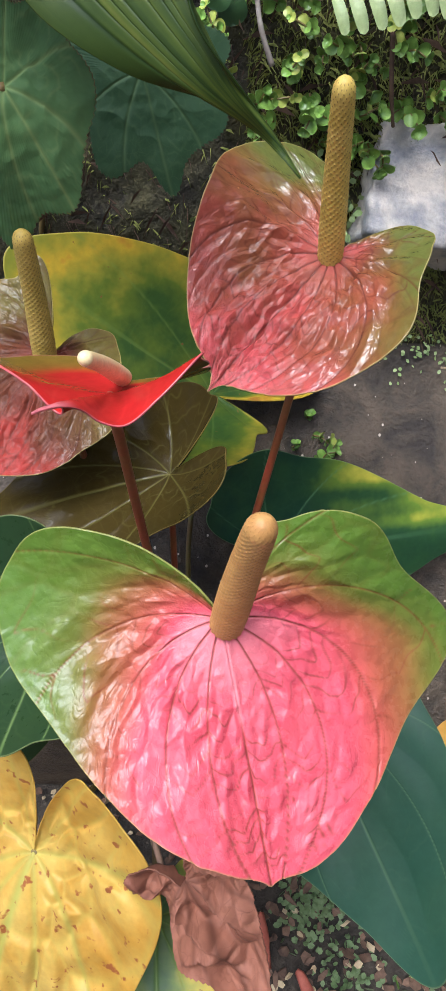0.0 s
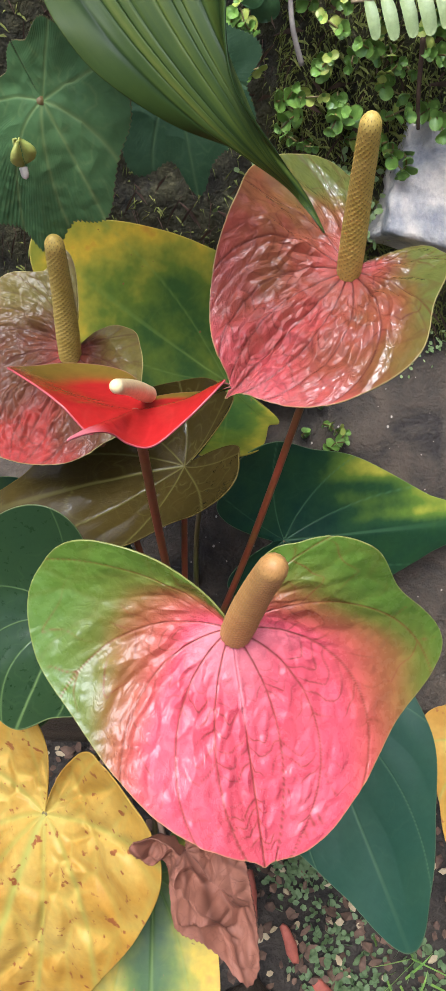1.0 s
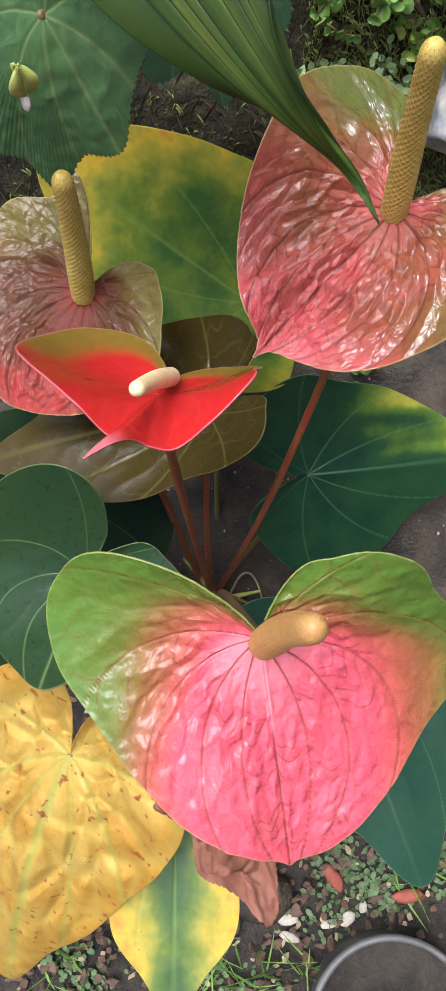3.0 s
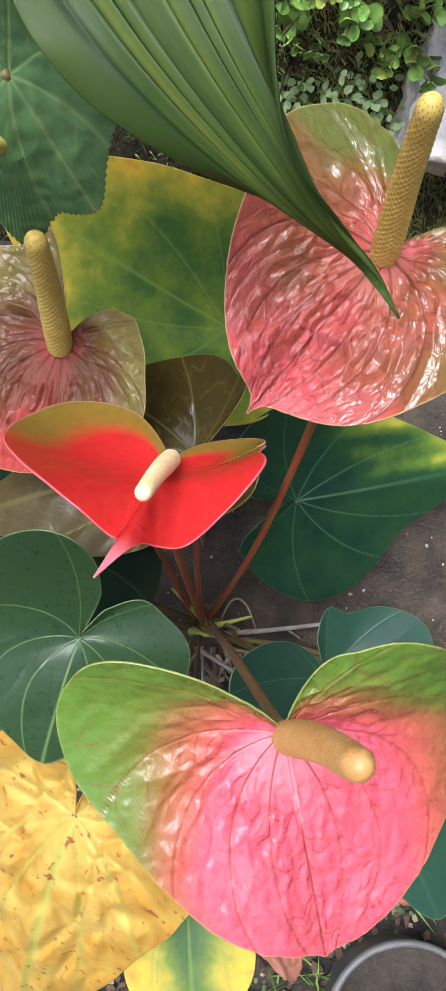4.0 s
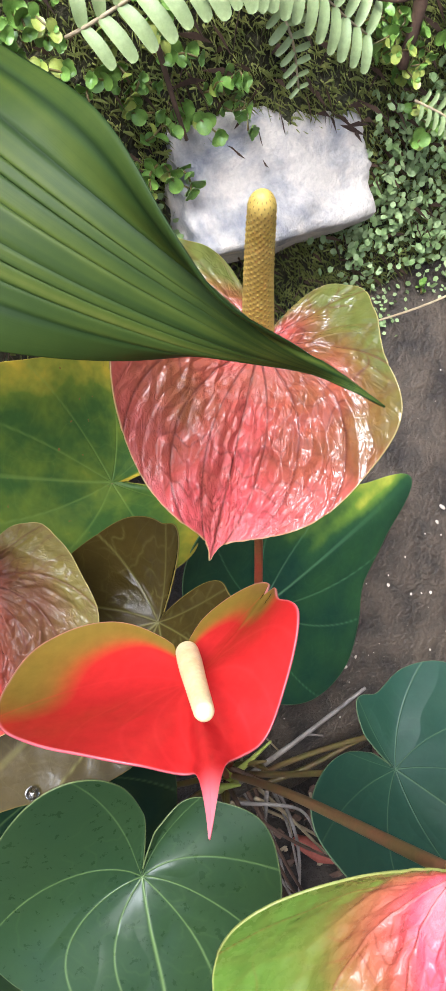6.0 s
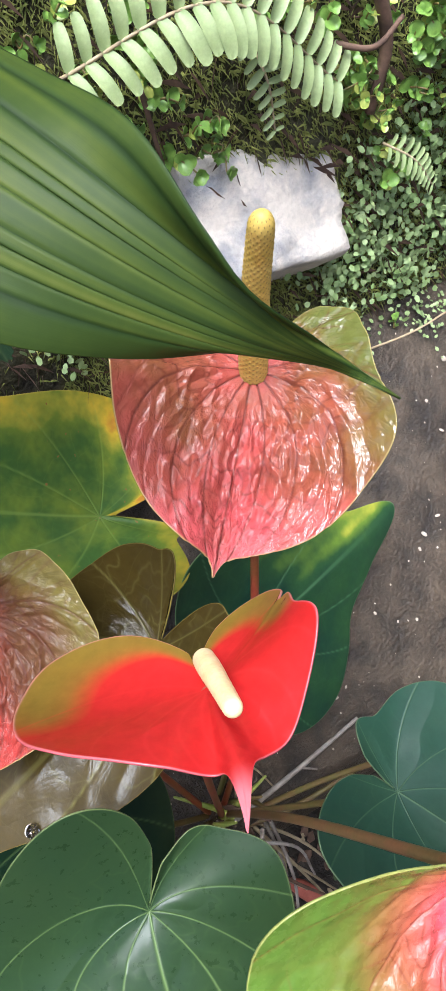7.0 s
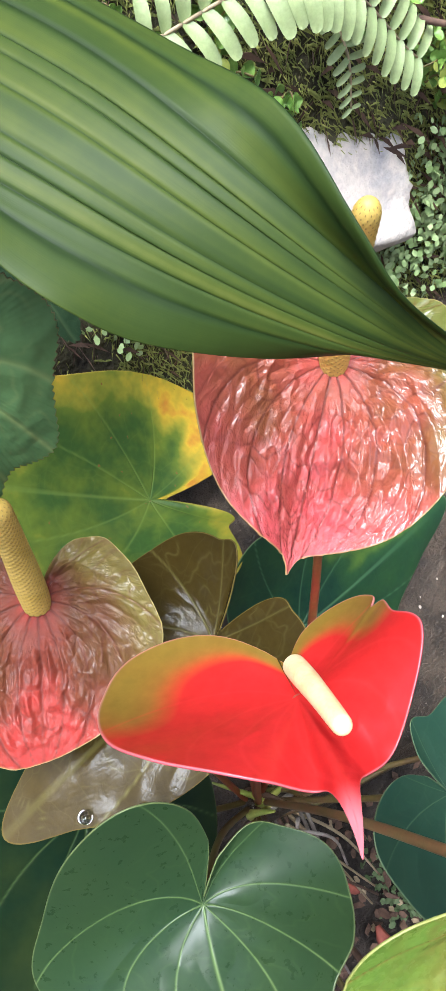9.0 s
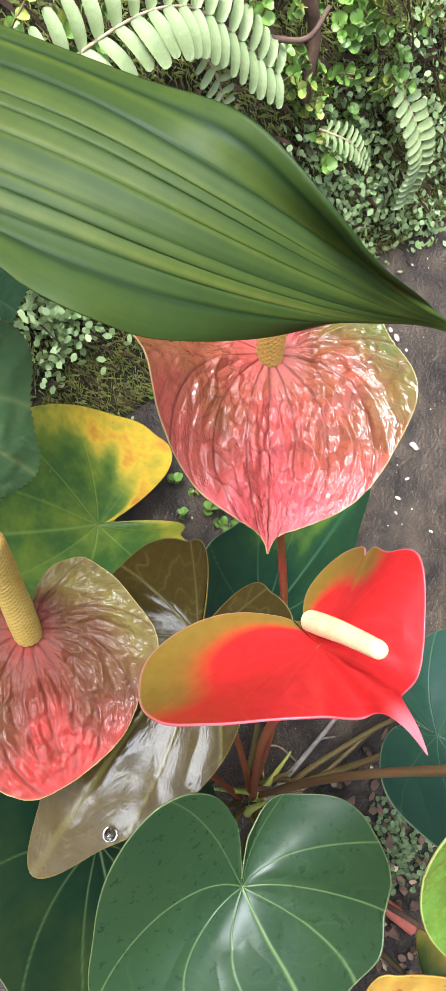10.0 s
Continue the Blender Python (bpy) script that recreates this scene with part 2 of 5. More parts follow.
def blade(name, spec, material, parent, veins, tint, rings=130, segs=360, vein_width=0.0005, groove=-0.0004, wrinkle=0.0, folds=(45.0, 8.0), wave=0.0, seed=1, cup=1.5, thick=0.0006, rim=0.008, far=1.12, serrate=0.0, notch=None, tail=0.0, tail_width=5.0, ridge=0.0, label="", quilt=None, tail_to=None, cross=None, rim_amount=1.0, cleft=None):
    """A heart-shaped blade on its hub: polar radii (mm) and rises at the STATIONS, counted from the tip's direction round to the cleft."""
    hub, u, n = Vector(spec["hub"]), Vector(spec["u"]).normalized(), Vector(spec["n"])
    n = (n - u * n.dot(u)).normalized()
    v = n.cross(u)
    deg = np.linspace(-179.0, 179.0, segs)
    if tail:
        deg = np.sort(np.concatenate([deg, np.linspace(-3 * tail_width, 3 * tail_width, 60)]))
    segs = len(deg)
    r = np.exp(periodic(np.log(np.array(spec["r"]) / 1000.0), STATIONS, deg))
    h = periodic(spec["h"], STATIONS, deg)
    if tail:
        r = r + tail * np.exp(-np.abs(deg / tail_width) ** 1.05)
    if notch:
        r = r * (1 - notch[1] * np.exp(-(((deg - notch[0]) / notch[2]) ** 2)))
    if cleft:
        # a slit between the two basal lobes that runs in to the hub
        depth, half = cleft
        r = r * (1 - depth * np.exp(-(((180 - np.abs(deg)) / half) ** 4)))
    if serrate:
        saw = np.mod(deg / 2.7 + 0.3 * np.sin(np.radians(deg) * 7), 1.0)
        r = r * (1 + serrate * 0.6 * (saw - 0.5) + serrate * 2.0 * np.sin(np.radians(deg) * 8 + 1))
    s = np.linspace(0, 1, rings + 1)[1:] ** 0.9
    S, T = np.meshgrid(s, np.radians(deg), indexing="ij")
    Rr, H = np.broadcast_to(r, S.shape), np.broadcast_to(h, S.shape)
    X, Y = Rr * S * np.cos(T), Rr * S * np.sin(T)
    L = spec["r"][9] / 1000.0
    vf = vein_field(X, Y, L * far, veins, vein_width)
    Z = Rr * H * S**cup + groove * vf
    q, p, scale = arcs(X, Y, L * far)
    if wrinkle:
        qq = np.radians(q)
        crease = 1 - 2 * np.abs(fbm(qq * folds[0], p * folds[1], seed, 0.55, 2))
        blis = fbm(qq * folds[0] * 0.8, p * folds[0] * 0.35, seed + 5, 0.8, 2)
        env = smoothstep(0.05, 0.45, S) * (1 - 0.7 * smoothstep(0.8, 1.0, S)) * np.clip(scale / (0.25 * L), 0.15, 1.0)
        Z = Z + wrinkle * env * (0.6 * crease + 0.45 * blis)
    if cross:
        # side veins that leave the main ones slantwise, wander and fade
        spacing, slant, strength, thin = cross
        roots = np.radians(np.array([a for a, _, _ in veins], float))
        rel = np.min(np.abs(np.radians(q)[..., None] - roots), axis=-1)
        wander = 0.35 * fbm(np.radians(q) * 9, p * 5, seed + 20, 1.0, 3)
        lane = p / spacing - rel * slant / spacing + wander
        step = [np.hypot(np.gradient(X, axis=k), np.gradient(Y, axis=k)) + 1e-7 for k in (0, 1)]
        steep = np.hypot(np.gradient(lane, axis=0) / step[0], np.gradient(lane, axis=1) / step[1]) + 1e-3
        off = np.abs(np.mod(lane, 1.0) - 0.5) / steep / (vein_width * thin)
        fade = np.clip(0.55 + 0.7 * fbm(np.radians(q) * 5, p * 7, seed + 21, 1.0, 2), 0, 1) * smoothstep(0.12, 0.35, S) * smoothstep(1.0, 0.9, S)
        side_veins = strength * fade * np.exp(-off * off)
        vf = np.maximum(vf, side_veins)
    if quilt:
        high, across, length, line = quilt
        gap = pillows(np.radians(q) + 0.25 * across * fbm(np.radians(q) / across, p / length, seed + 3, 1.2, 2), p, across, length, seed)
        env = smoothstep(0.1, 0.4, S) * (1 - 0.6 * smoothstep(0.85, 1.0, S)) * np.clip(scale / (0.22 * L), 0.1, 1.2)
        Z = Z + high * env * (smoothstep(0.0, 0.55, gap) - 0.5)
        vf = np.maximum(vf, line * np.exp(-((gap / 0.09) ** 2)) * smoothstep(0.1, 0.3, S))
    if ridge:
        Z = Z + ridge * np.exp(-(Y / 0.0012) ** 2) * (1 - smoothstep(0.25, 0.45, S))
    if wave:
        Z = Z + wave * fbm(np.degrees(T) * 0.03, S * 1.5, seed + 9, 1.0, 2) * smoothstep(0.5, 1.0, S)
    P = np.array(hub)[None, None] + X[..., None] * np.array(u) + Y[..., None] * np.array(v) + Z[..., None] * np.array(n)
    if tail_to:
        reach = X[-1].max()
        pull = np.clip((X - 0.7 * L) / (reach - 0.7 * L), 0, 1) ** 2
        P = P + pull[..., None] * (np.array(tail_to) - P[-1, X[-1].argmax()])
    verts = np.concatenate([np.array(hub)[None], P.reshape(-1, 3)])
    first = np.stack([np.zeros(segs - 1, int), 1 + np.arange(segs - 1), 2 + np.arange(segs - 1)], 1)
    i, j = np.meshgrid(np.arange(rings - 1), np.arange(segs - 1), indexing="ij")
    a = (1 + i * segs + j).ravel()
    quads = np.stack([a, a + segs, a + segs + 1, a + 1], 1)
    ob = mesh_object(name, verts.tolist(), first.tolist() + quads.tolist(), material, None, label)
    if parent:
        under(ob, parent)
    me = ob.data
    pale = smoothstep(1 - rim, 1.0, S) * rim_amount
    shade = tint(S, np.degrees(T), X / L, Y / L)
    pale = np.maximum(pale, smoothstep(1.02, 1.5, X / L) * 0.7)
    if ridge:
        top = np.exp(-(Y / 0.0006) ** 2) * (1 - smoothstep(0.3, 0.45, S))
        shade, vf = shade * (1 - top) - 0.1 * top, vf * (1 - smoothstep(0.5, 0.3, S) * (np.abs(Y) < 0.002))
    fields = (("tint", shade), ("vein", vf), ("rim", pale), ("fx", X / L), ("fy", Y / L), ("fq", np.radians(q)), ("fp", p))
    for key, field in fields:
        at = me.attributes.new(key, "FLOAT", "POINT")
        flat_field = field.reshape(-1)
        at.data.foreach_set("value", np.concatenate([flat_field[:1], flat_field]).astype(np.float32))
    sol = ob.modifiers.new("thickness", "SOLIDIFY")
    sol.thickness, sol.offset = thick, -1.0
    return ob


def bezier(pts, count):
    """Points along a smooth line through pts."""
    P = [Vector(q) for q in pts]
    E = [P[0] * 2 - P[1]] + P + [P[-1] * 2 - P[-2]]
    out = []
    for k in range(count):
        x = k / (count - 1) * (len(P) - 1)
        i = min(int(x), len(P) - 2)
        s = x - i
        p0, p1, p2, p3 = E[i], E[i + 1], E[i + 2], E[i + 3]
        out.append(0.5 * (2 * p1 + (p2 - p0) * s + (2 * p0 - 5 * p1 + 4 * p2 - p3) * s * s + (3 * p1 - p0 - 3 * p2 + p3) * s**3))
    return out


def tube(name, pts, radii, material, parent=None, count=24, sides=12, label="", knob=None, lump=0.0, seed=0, dome=0.0):
    """A round stem along pts; radii from foot to end. knob: (rows, columns, height) of small raised cells."""
    line = bezier(pts, count)
    verts, faces, cell = [], [], []
    rng = random.Random(seed)
    side = None
    for i, q in enumerate(line):
        d = (line[min(i + 1, count - 1)] - line[max(i - 1, 0)]).normalized()
        if side is None:
            side = d.orthogonal().normalized()
        side = (side - d * side.dot(d)).normalized()
        other = d.cross(side)
        f = i / (count - 1)
        x = f * (len(radii) - 1)
        k = min(int(x), len(radii) - 2)
        rad = radii[k] + (radii[k + 1] - radii[k]) * (x - k)
        if dome and f > 1 - dome:
            rad *= math.sqrt(max(0.0, 1 - ((f - 1 + dome) / dome) ** 2))
        for j in range(sides):
            a = 2 * math.pi * j / sides
            rr = rad * (1 + lump * (rng.random() - 0.5))
            if knob:
                rows, cols, high = knob
                g = math.sin(math.pi * (f * rows + a / math.pi / 2 * cols)) * math.sin(math.pi * (f * rows - a / math.pi / 2 * cols))
                rr += high * (abs(g) ** 0.6 - 0.5) * min(1, 6 * (1 - f) + 0.1)
                cell.append(abs(g))
            verts.append(q + (side * math.cos(a) + other * math.sin(a)) * rr)
    for i in range(count - 1):
        for j in range(sides):
            a, b = i * sides + j, i * sides + (j + 1) % sides
            faces.append((a, b, b + sides, a + sides))
    verts += [line[0], line[-1]]
    c = len(verts)
    for j in range(sides):
        faces.append((c - 2, (j + 1) % sides, j))
        faces.append((c - 1, (count - 1) * sides + j, (count - 1) * sides + (j + 1) % sides))
    ob = mesh_object(name, verts, faces, material, None, label)
    if cell:
        at = ob.data.attributes.new("cell", "FLOAT", "POINT")
        at.data.foreach_set("value", cell + [1.0, 1.0])
    if parent:
        under(ob, parent)
    return ob

# ---- materials of the place ----
PINK = blade_mat("pink_spathe", [(0.0, (0.82, 0.23, 0.26)), (0.1, (0.73, 0.1, 0.138)), (0.22, (0.58, 0.095, 0.088)), (0.36, (0.44, 0.1, 0.06)), (0.6, (0.3, 0.125, 0.04)), (0.8, (0.16, 0.175, 0.028)), (1.0, (0.115, 0.2, 0.026))], (0.21, 0.045, 0.02), (0.42, 0.38, 0.12), rough=0.26, gloss=0.38, quilt=0.35, cell=240, vein_amount=0.8, mottle=0.16, crumple=0.9, crumple_scale=(14.0, 8.0))
RUST = blade_mat("rust_spathe", [(0.0, (0.66, 0.1, 0.1)), (0.2, (0.45, 0.085, 0.06)), (0.45, (0.27, 0.085, 0.035)), (0.75, (0.2, 0.115, 0.03)), (1.0, (0.13, 0.14, 0.03))], (0.11, 0.025, 0.015), (0.56, 0.44, 0.16), rough=0.18, gloss=0.62, quilt=0.4, cell=260, mottle=0.7, vein_amount=0.75, crumple=1.6, crumple_scale=(16.0, 7.0))
RUST_DULL = blade_mat("dull_rust_spathe", [(0.0, (0.44, 0.04, 0.032)), (0.2, (0.21, 0.042, 0.024)), (0.45, (0.125, 0.05, 0.021)), (0.75, (0.15, 0.085, 0.025)), (1.0, (0.17, 0.13, 0.03))], (0.1, 0.03, 0.02), (0.5, 0.4, 0.14), rough=0.18, gloss=0.24, quilt=0.4, cell=300, mottle=0.5, vein_amount=0.65, crumple=1.5, crumple_scale=(15.0, 7.0))
RED = blade_mat("red_spathe", [(0.0, (0.5, 0.018, 0.017)), (0.42, (0.45, 0.018, 0.015)), (0.6, (0.36, 0.055, 0.016)), (0.8, (0.23, 0.1, 0.017)), (1.0, (0.17, 0.115, 0.016))], (0.6, 0.028, 0.028), (0.8, 0.26, 0.29), rough=0.22, gloss=0.45, quilt=0.2, cell=110, mottle=0.12, vein_amount=0.3, crumple=0.35, crumple_scale=(5.0, 2.0))
GREEN = blade_mat("green_leaf", [(0.0, (0.018, 0.043, 0.017)), (1.0, (0.05, 0.085, 0.022))], (0.17, 0.25, 0.08), (0.24, 0.28, 0.1), rough=0.28, gloss=0.3, quilt=0.07, cell=60, mottle=0.5, vein_amount=0.75)
BLUE_GREEN = blade_mat("blue_green_leaf", [(0.0, (0.02, 0.062, 0.036)), (1.0, (0.05, 0.1, 0.045))], (0.14, 0.22, 0.1), (0.2, 0.26, 0.12), rough=0.4, gloss=0.32, quilt=0.07, cell=60, mottle=0.7, vein_amount=0.55, crumple=0.5, crumple_scale=(7.0, 4.0))
# Dark green leaf, with the shade it lies in darkened into the colour.
SHADE_GREEN = blade_mat("shaded_dark_green_leaf", [(0.0, (0.006, 0.018, 0.008)), (1.0, (0.04, 0.055, 0.01))], (0.1, 0.16, 0.05), (0.2, 0.24, 0.09), rough=0.4, gloss=0.1, quilt=0.1, cell=60, mottle=0.9, vein_amount=0.5)
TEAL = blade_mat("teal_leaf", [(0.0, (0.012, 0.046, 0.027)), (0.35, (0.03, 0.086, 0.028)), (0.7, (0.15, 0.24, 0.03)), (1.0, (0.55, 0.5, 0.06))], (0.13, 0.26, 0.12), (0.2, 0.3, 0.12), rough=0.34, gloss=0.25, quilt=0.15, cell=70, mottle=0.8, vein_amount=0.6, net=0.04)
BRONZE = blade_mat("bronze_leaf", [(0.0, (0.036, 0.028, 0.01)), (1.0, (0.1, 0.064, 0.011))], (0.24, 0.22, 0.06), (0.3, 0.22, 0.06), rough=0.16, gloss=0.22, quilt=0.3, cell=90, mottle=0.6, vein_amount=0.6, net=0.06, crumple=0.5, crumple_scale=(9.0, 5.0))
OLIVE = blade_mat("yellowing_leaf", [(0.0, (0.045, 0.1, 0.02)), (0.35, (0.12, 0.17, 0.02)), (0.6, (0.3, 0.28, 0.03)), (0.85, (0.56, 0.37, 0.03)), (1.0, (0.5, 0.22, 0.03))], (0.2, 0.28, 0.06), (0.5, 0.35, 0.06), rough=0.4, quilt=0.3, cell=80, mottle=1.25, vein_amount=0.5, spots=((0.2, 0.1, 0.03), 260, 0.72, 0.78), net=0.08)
YELLOW = blade_mat("yellow_leaf", [(0.0, (0.58, 0.38, 0.085)), (0.5, (0.52, 0.29, 0.045)), (1.0, (0.4, 0.18, 0.02))], (0.36, 0.37, 0.08), (0.5, 0.3, 0.05), rough=0.42, quilt=0.45, cell=75, mottle=1.4, patch=((0.44, 0.22, 0.03), 36, 0.47, 0.68), spots=((0.28, 0.09, 0.025), 190, 0.63, 0.7), vein_amount=0.75)
BEGONIA = blade_mat("begonia_leaf", [(0.0, (0.065, 0.135, 0.05)), (1.0, (0.13, 0.225, 0.075))], (0.2, 0.26, 0.09), (0.16, 0.14, 0.06), rough=0.55, gloss=0.15, quilt=0.5, cell=200, mottle=0.7, vein_amount=0.6)
# Darker copy of the begonia greens; the rear leaf's shade is in the colour.
BEGONIA_SHADED = blade_mat("shaded_begonia_leaf", [(0.0, (0.018, 0.045, 0.02)), (1.0, (0.042, 0.08, 0.03))], (0.07, 0.11, 0.045), (0.08, 0.09, 0.045), rough=0.55, gloss=0.15, quilt=0.3, cell=230, mottle=0.7, vein_amount=0.6, net=0.25, net_scale=12)
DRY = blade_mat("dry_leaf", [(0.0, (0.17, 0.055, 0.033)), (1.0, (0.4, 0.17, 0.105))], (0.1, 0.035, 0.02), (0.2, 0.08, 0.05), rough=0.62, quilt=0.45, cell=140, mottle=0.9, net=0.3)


def spadix_mat(name, a, b, mark):
    m = plain_mat(name, a, b, 140, 0.55, 0.2, 0.0005, 900)
    ns, ls, p = m.node_tree.nodes, m.node_tree.links, m.node_tree.nodes["Principled BSDF"]
    col = p.inputs["Base Color"].links[0].from_socket
    r = ramp(ns, [(0.78, (0, 0, 0)), (0.88, (1, 1, 1))])
    ls.new(attr(ns, "cell"), r.inputs[0])
    ls.new(mix(ns, ls, calc(ns, ls, "MULTIPLY", r.outputs[0], 0.6), col, mark), p.inputs["Base Color"])
    return m


SPADIX_TAN = spadix_mat("tan_spadix", (0.43, 0.2, 0.055), (0.52, 0.28, 0.085), (0.3, 0.13, 0.03))
SPADIX = spadix_mat("ochre_spadix", (0.52, 0.35, 0.06), (0.62, 0.43, 0.1), (0.07, 0.04, 0.012))
CREAM = plain_mat("cream_spadix", (0.82, 0.58, 0.26), (0.86, 0.68, 0.38), 120, 0.5, 0.1, 0.0004, 900)
STEM = plain_mat("red_stem", (0.3, 0.05, 0.025), (0.24, 0.09, 0.025), 50, 0.4, 0.1, 0.0005, 500)
STEM_B = plain_mat("brown_stem", (0.2, 0.09, 0.04), (0.15, 0.1, 0.035), 50, 0.4, 0.1, 0.0005, 500)
STEM_G = plain_mat("green_stem", (0.14, 0.13, 0.03), (0.18, 0.1, 0.04), 50, 0.45, 0.1, 0.0005, 500)
CONCRETE = plain_mat("wet_concrete", (0.021, 0.014, 0.009), (0.1, 0.071, 0.045), 30, 0.45, 1.0, 0.005, 330)
RENDERED = plain_mat("grey_render", (0.16, 0.155, 0.145), (0.24, 0.23, 0.21), 4, 0.9, 0.4, 0.003, 120)
SOIL = plain_mat("soil", (0.014, 0.01, 0.007), (0.055, 0.042, 0.03), 34, 0.9, 0.9, 0.01, 170)
MOSS = plain_mat("moss", (0.02, 0.016, 0.01), (0.085, 0.075, 0.03), 30, 0.95, 1.0, 0.012, 220)
STONE = plain_mat("pale_stone", (0.24, 0.24, 0.255), (0.6, 0.53, 0.45), 17, 0.8, 0.6, 0.004, 300, 0.36, 0.52)
MOSS_A = plain_mat("moss_tuft", (0.13, 0.15, 0.03), (0.32, 0.33, 0.08), 60, 0.9, 0.2, 0.001, 500)
WEED = plain_mat("weed_leaf", (0.2, 0.3, 0.09), (0.36, 0.44, 0.2), 80, 0.6, 0.2, 0.001, 500)
ROUND = plain_mat("round_leaf", (0.12, 0.24, 0.04), (0.28, 0.42, 0.08), 60, 0.35, 0.15, 0.001, 400)
DARK_ROUND = plain_mat("coin_leaf", (0.03, 0.07, 0.025), (0.06, 0.12, 0.04), 60, 0.4, 0.15, 0.001, 400)
SEEDLING = plain_mat("seedling_leaf", (0.06, 0.1, 0.03), (0.14, 0.19, 0.08), 80, 0.7, 0.2, 0.001, 500)
LIME = plain_mat("lime_leaf", (0.3, 0.38, 0.06), (0.5, 0.5, 0.12), 60, 0.4, 0.15, 0.001, 400)
FERN = plain_mat("fern_leaf", (0.21, 0.275, 0.1), (0.32, 0.375, 0.165), 60, 0.5, 0.2, 0.001, 400)
STRAW = plain_mat("straw", (0.3, 0.22, 0.12), (0.46, 0.36, 0.22), 60, 0.8, 0.4, 0.001, 400)
TWIG = plain_mat("grey_twig", (0.2, 0.16, 0.13), (0.38, 0.33, 0.28), 60, 0.85, 0.5, 0.001, 400)
CLAY = plain_mat("terracotta", (0.26, 0.06, 0.035), (0.4, 0.11, 0.07), 40, 0.75, 0.3, 0.002, 300)
CHALK = plain_mat("pale_chip", (0.46, 0.38, 0.3), (0.64, 0.57, 0.47), 80, 0.8, 0.4, 0.001, 400)
PLASTIC = plain_mat("grey_plastic", (0.09, 0.085, 0.08), (0.15, 0.14, 0.13), 30, 0.5, 0.2, 0.001, 300)
BROWN = plain_mat("leaf_litter", (0.06, 0.032, 0.02), (0.16, 0.09, 0.055), 60, 0.8, 0.4, 0.001, 400)

# ---- the ground ----
LEDGE_Y, SLOPE = 0.165, 0.57


def ledge_z(y):
    return 0.093 + SLOPE * (y - LEDGE_Y)


def sheet(name, xs, ys, zf, material, label, category):
    verts = [(x, y, zf(x, y)) for y in ys for x in xs]
    w = len(xs)
    faces = [(j * w + i, j * w + i + 1, (j + 1) * w + i + 1, (j + 1) * w + i) for j in range(len(ys) - 1) for i in range(w - 1)]
    return tagged(mesh_object(name, verts, faces, material), label, category, kind="structure")


def spread(lo, hi, near_lo, near_hi, near, far):
    return sorted(set([round(near_lo + (near_hi - near_lo) * k / near, 5) for k in range(near + 1)] + [lo + (near_lo - lo) * (k / far) for k in range(far)] + [near_hi + (hi - near_hi) * ((k + 1) / far) ** 2 for k in range(far)]))


def soil_z(x, y):
    z = -0.13 + 0.02 * noise.noise((x * 9, y * 9, 0)) + 0.008 * noise.noise((x * 40, y * 40, 3))
    if y > 0.7:
        z += min(1.0, (y - 0.7) * 0.6)
    return z


sheet("ground", spread(-60, 60, -0.6, 0.8, 90, 8), spread(-60, 60, -0.6, 0.3, 70, 8), soil_z, SOIL, "dark garden soil with fine crumbs and litter", "soil")


def concrete_z(x, y):
    return ledge_z(y) + 0.004 * noise.noise((x * 12, y * 12, 5)) + 0.0015 * noise.noise((x * 70, y * 70, 2))


sheet("pavement", spread(-60, 60, -0.5, 0.7, 110, 8), [LEDGE_Y - 0.012] + [LEDGE_Y + 0.34 * k / 60 for k in range(61)], lambda x, y: concrete_z(x, y) if y >= LEDGE_Y else -0.2, CONCRETE, "damp dark concrete ledge with pale specks", "concrete")


def bank_z(x, y):
    base = 0.412 + 0.012 * noise.noise((x * 7, 0, 1))
    rise = max(0.0, y - base)
    near = min(1.0, rise * 40)
    return ledge_z(min(y, 0.6)) - 0.012 + rise * 3.0 / (1 + 1.6 * rise) + near * (0.02 * noise.noise((x * 16, y * 40, 8)) + 0.014 * noise.noise((x * 50, y * 110, 2)) + 0.006 * noise.noise((x * 120, y * 260, 4)))


sheet("wall_bank", spread(-60, 60, -0.3, 0.6, 220, 8), [0.395 + 0.16 * k / 130 for k in range(131)] + [0.6, 0.7, 0.9, 1.3, 3.0, 10.0, 60.0], bank_z, MOSS, "mossy earth bank above the concrete ledge", "bank")


def unseen_wall(name, corner, size, label):
    """A plain rendered wall added outside the view to block sky light."""
    bm = bmesh.new()
    bmesh.ops.create_cube(bm, size=1.0)
    for v in bm.verts:
        v.co = Vector((corner[0] + (v.co.x + 0.5) * size[0], corner[1] + (v.co.y + 0.5) * size[1], corner[2] + (v.co.z + 0.5) * size[2]))
    me = bpy.data.meshes.new(name)
    bm.to_mesh(me)
    bm.free()
    me.materials.append(RENDERED)
    return tagged(new(name, me), label, "wall", kind="structure")


# Added walls, never in view: they darken what the glossy leaves reflect.
unseen_wall("unseen_wall_east", (1.0, -2.0, -0.3), (0.15, 2.4, 2.4), "unseen plain grey wall added to block low sky light")
unseen_wall("unseen_wall_south", (-3.0, -2.15, -0.3), (4.15, 0.15, 1.8), "unseen plain grey wall added behind the camera to block sky light")


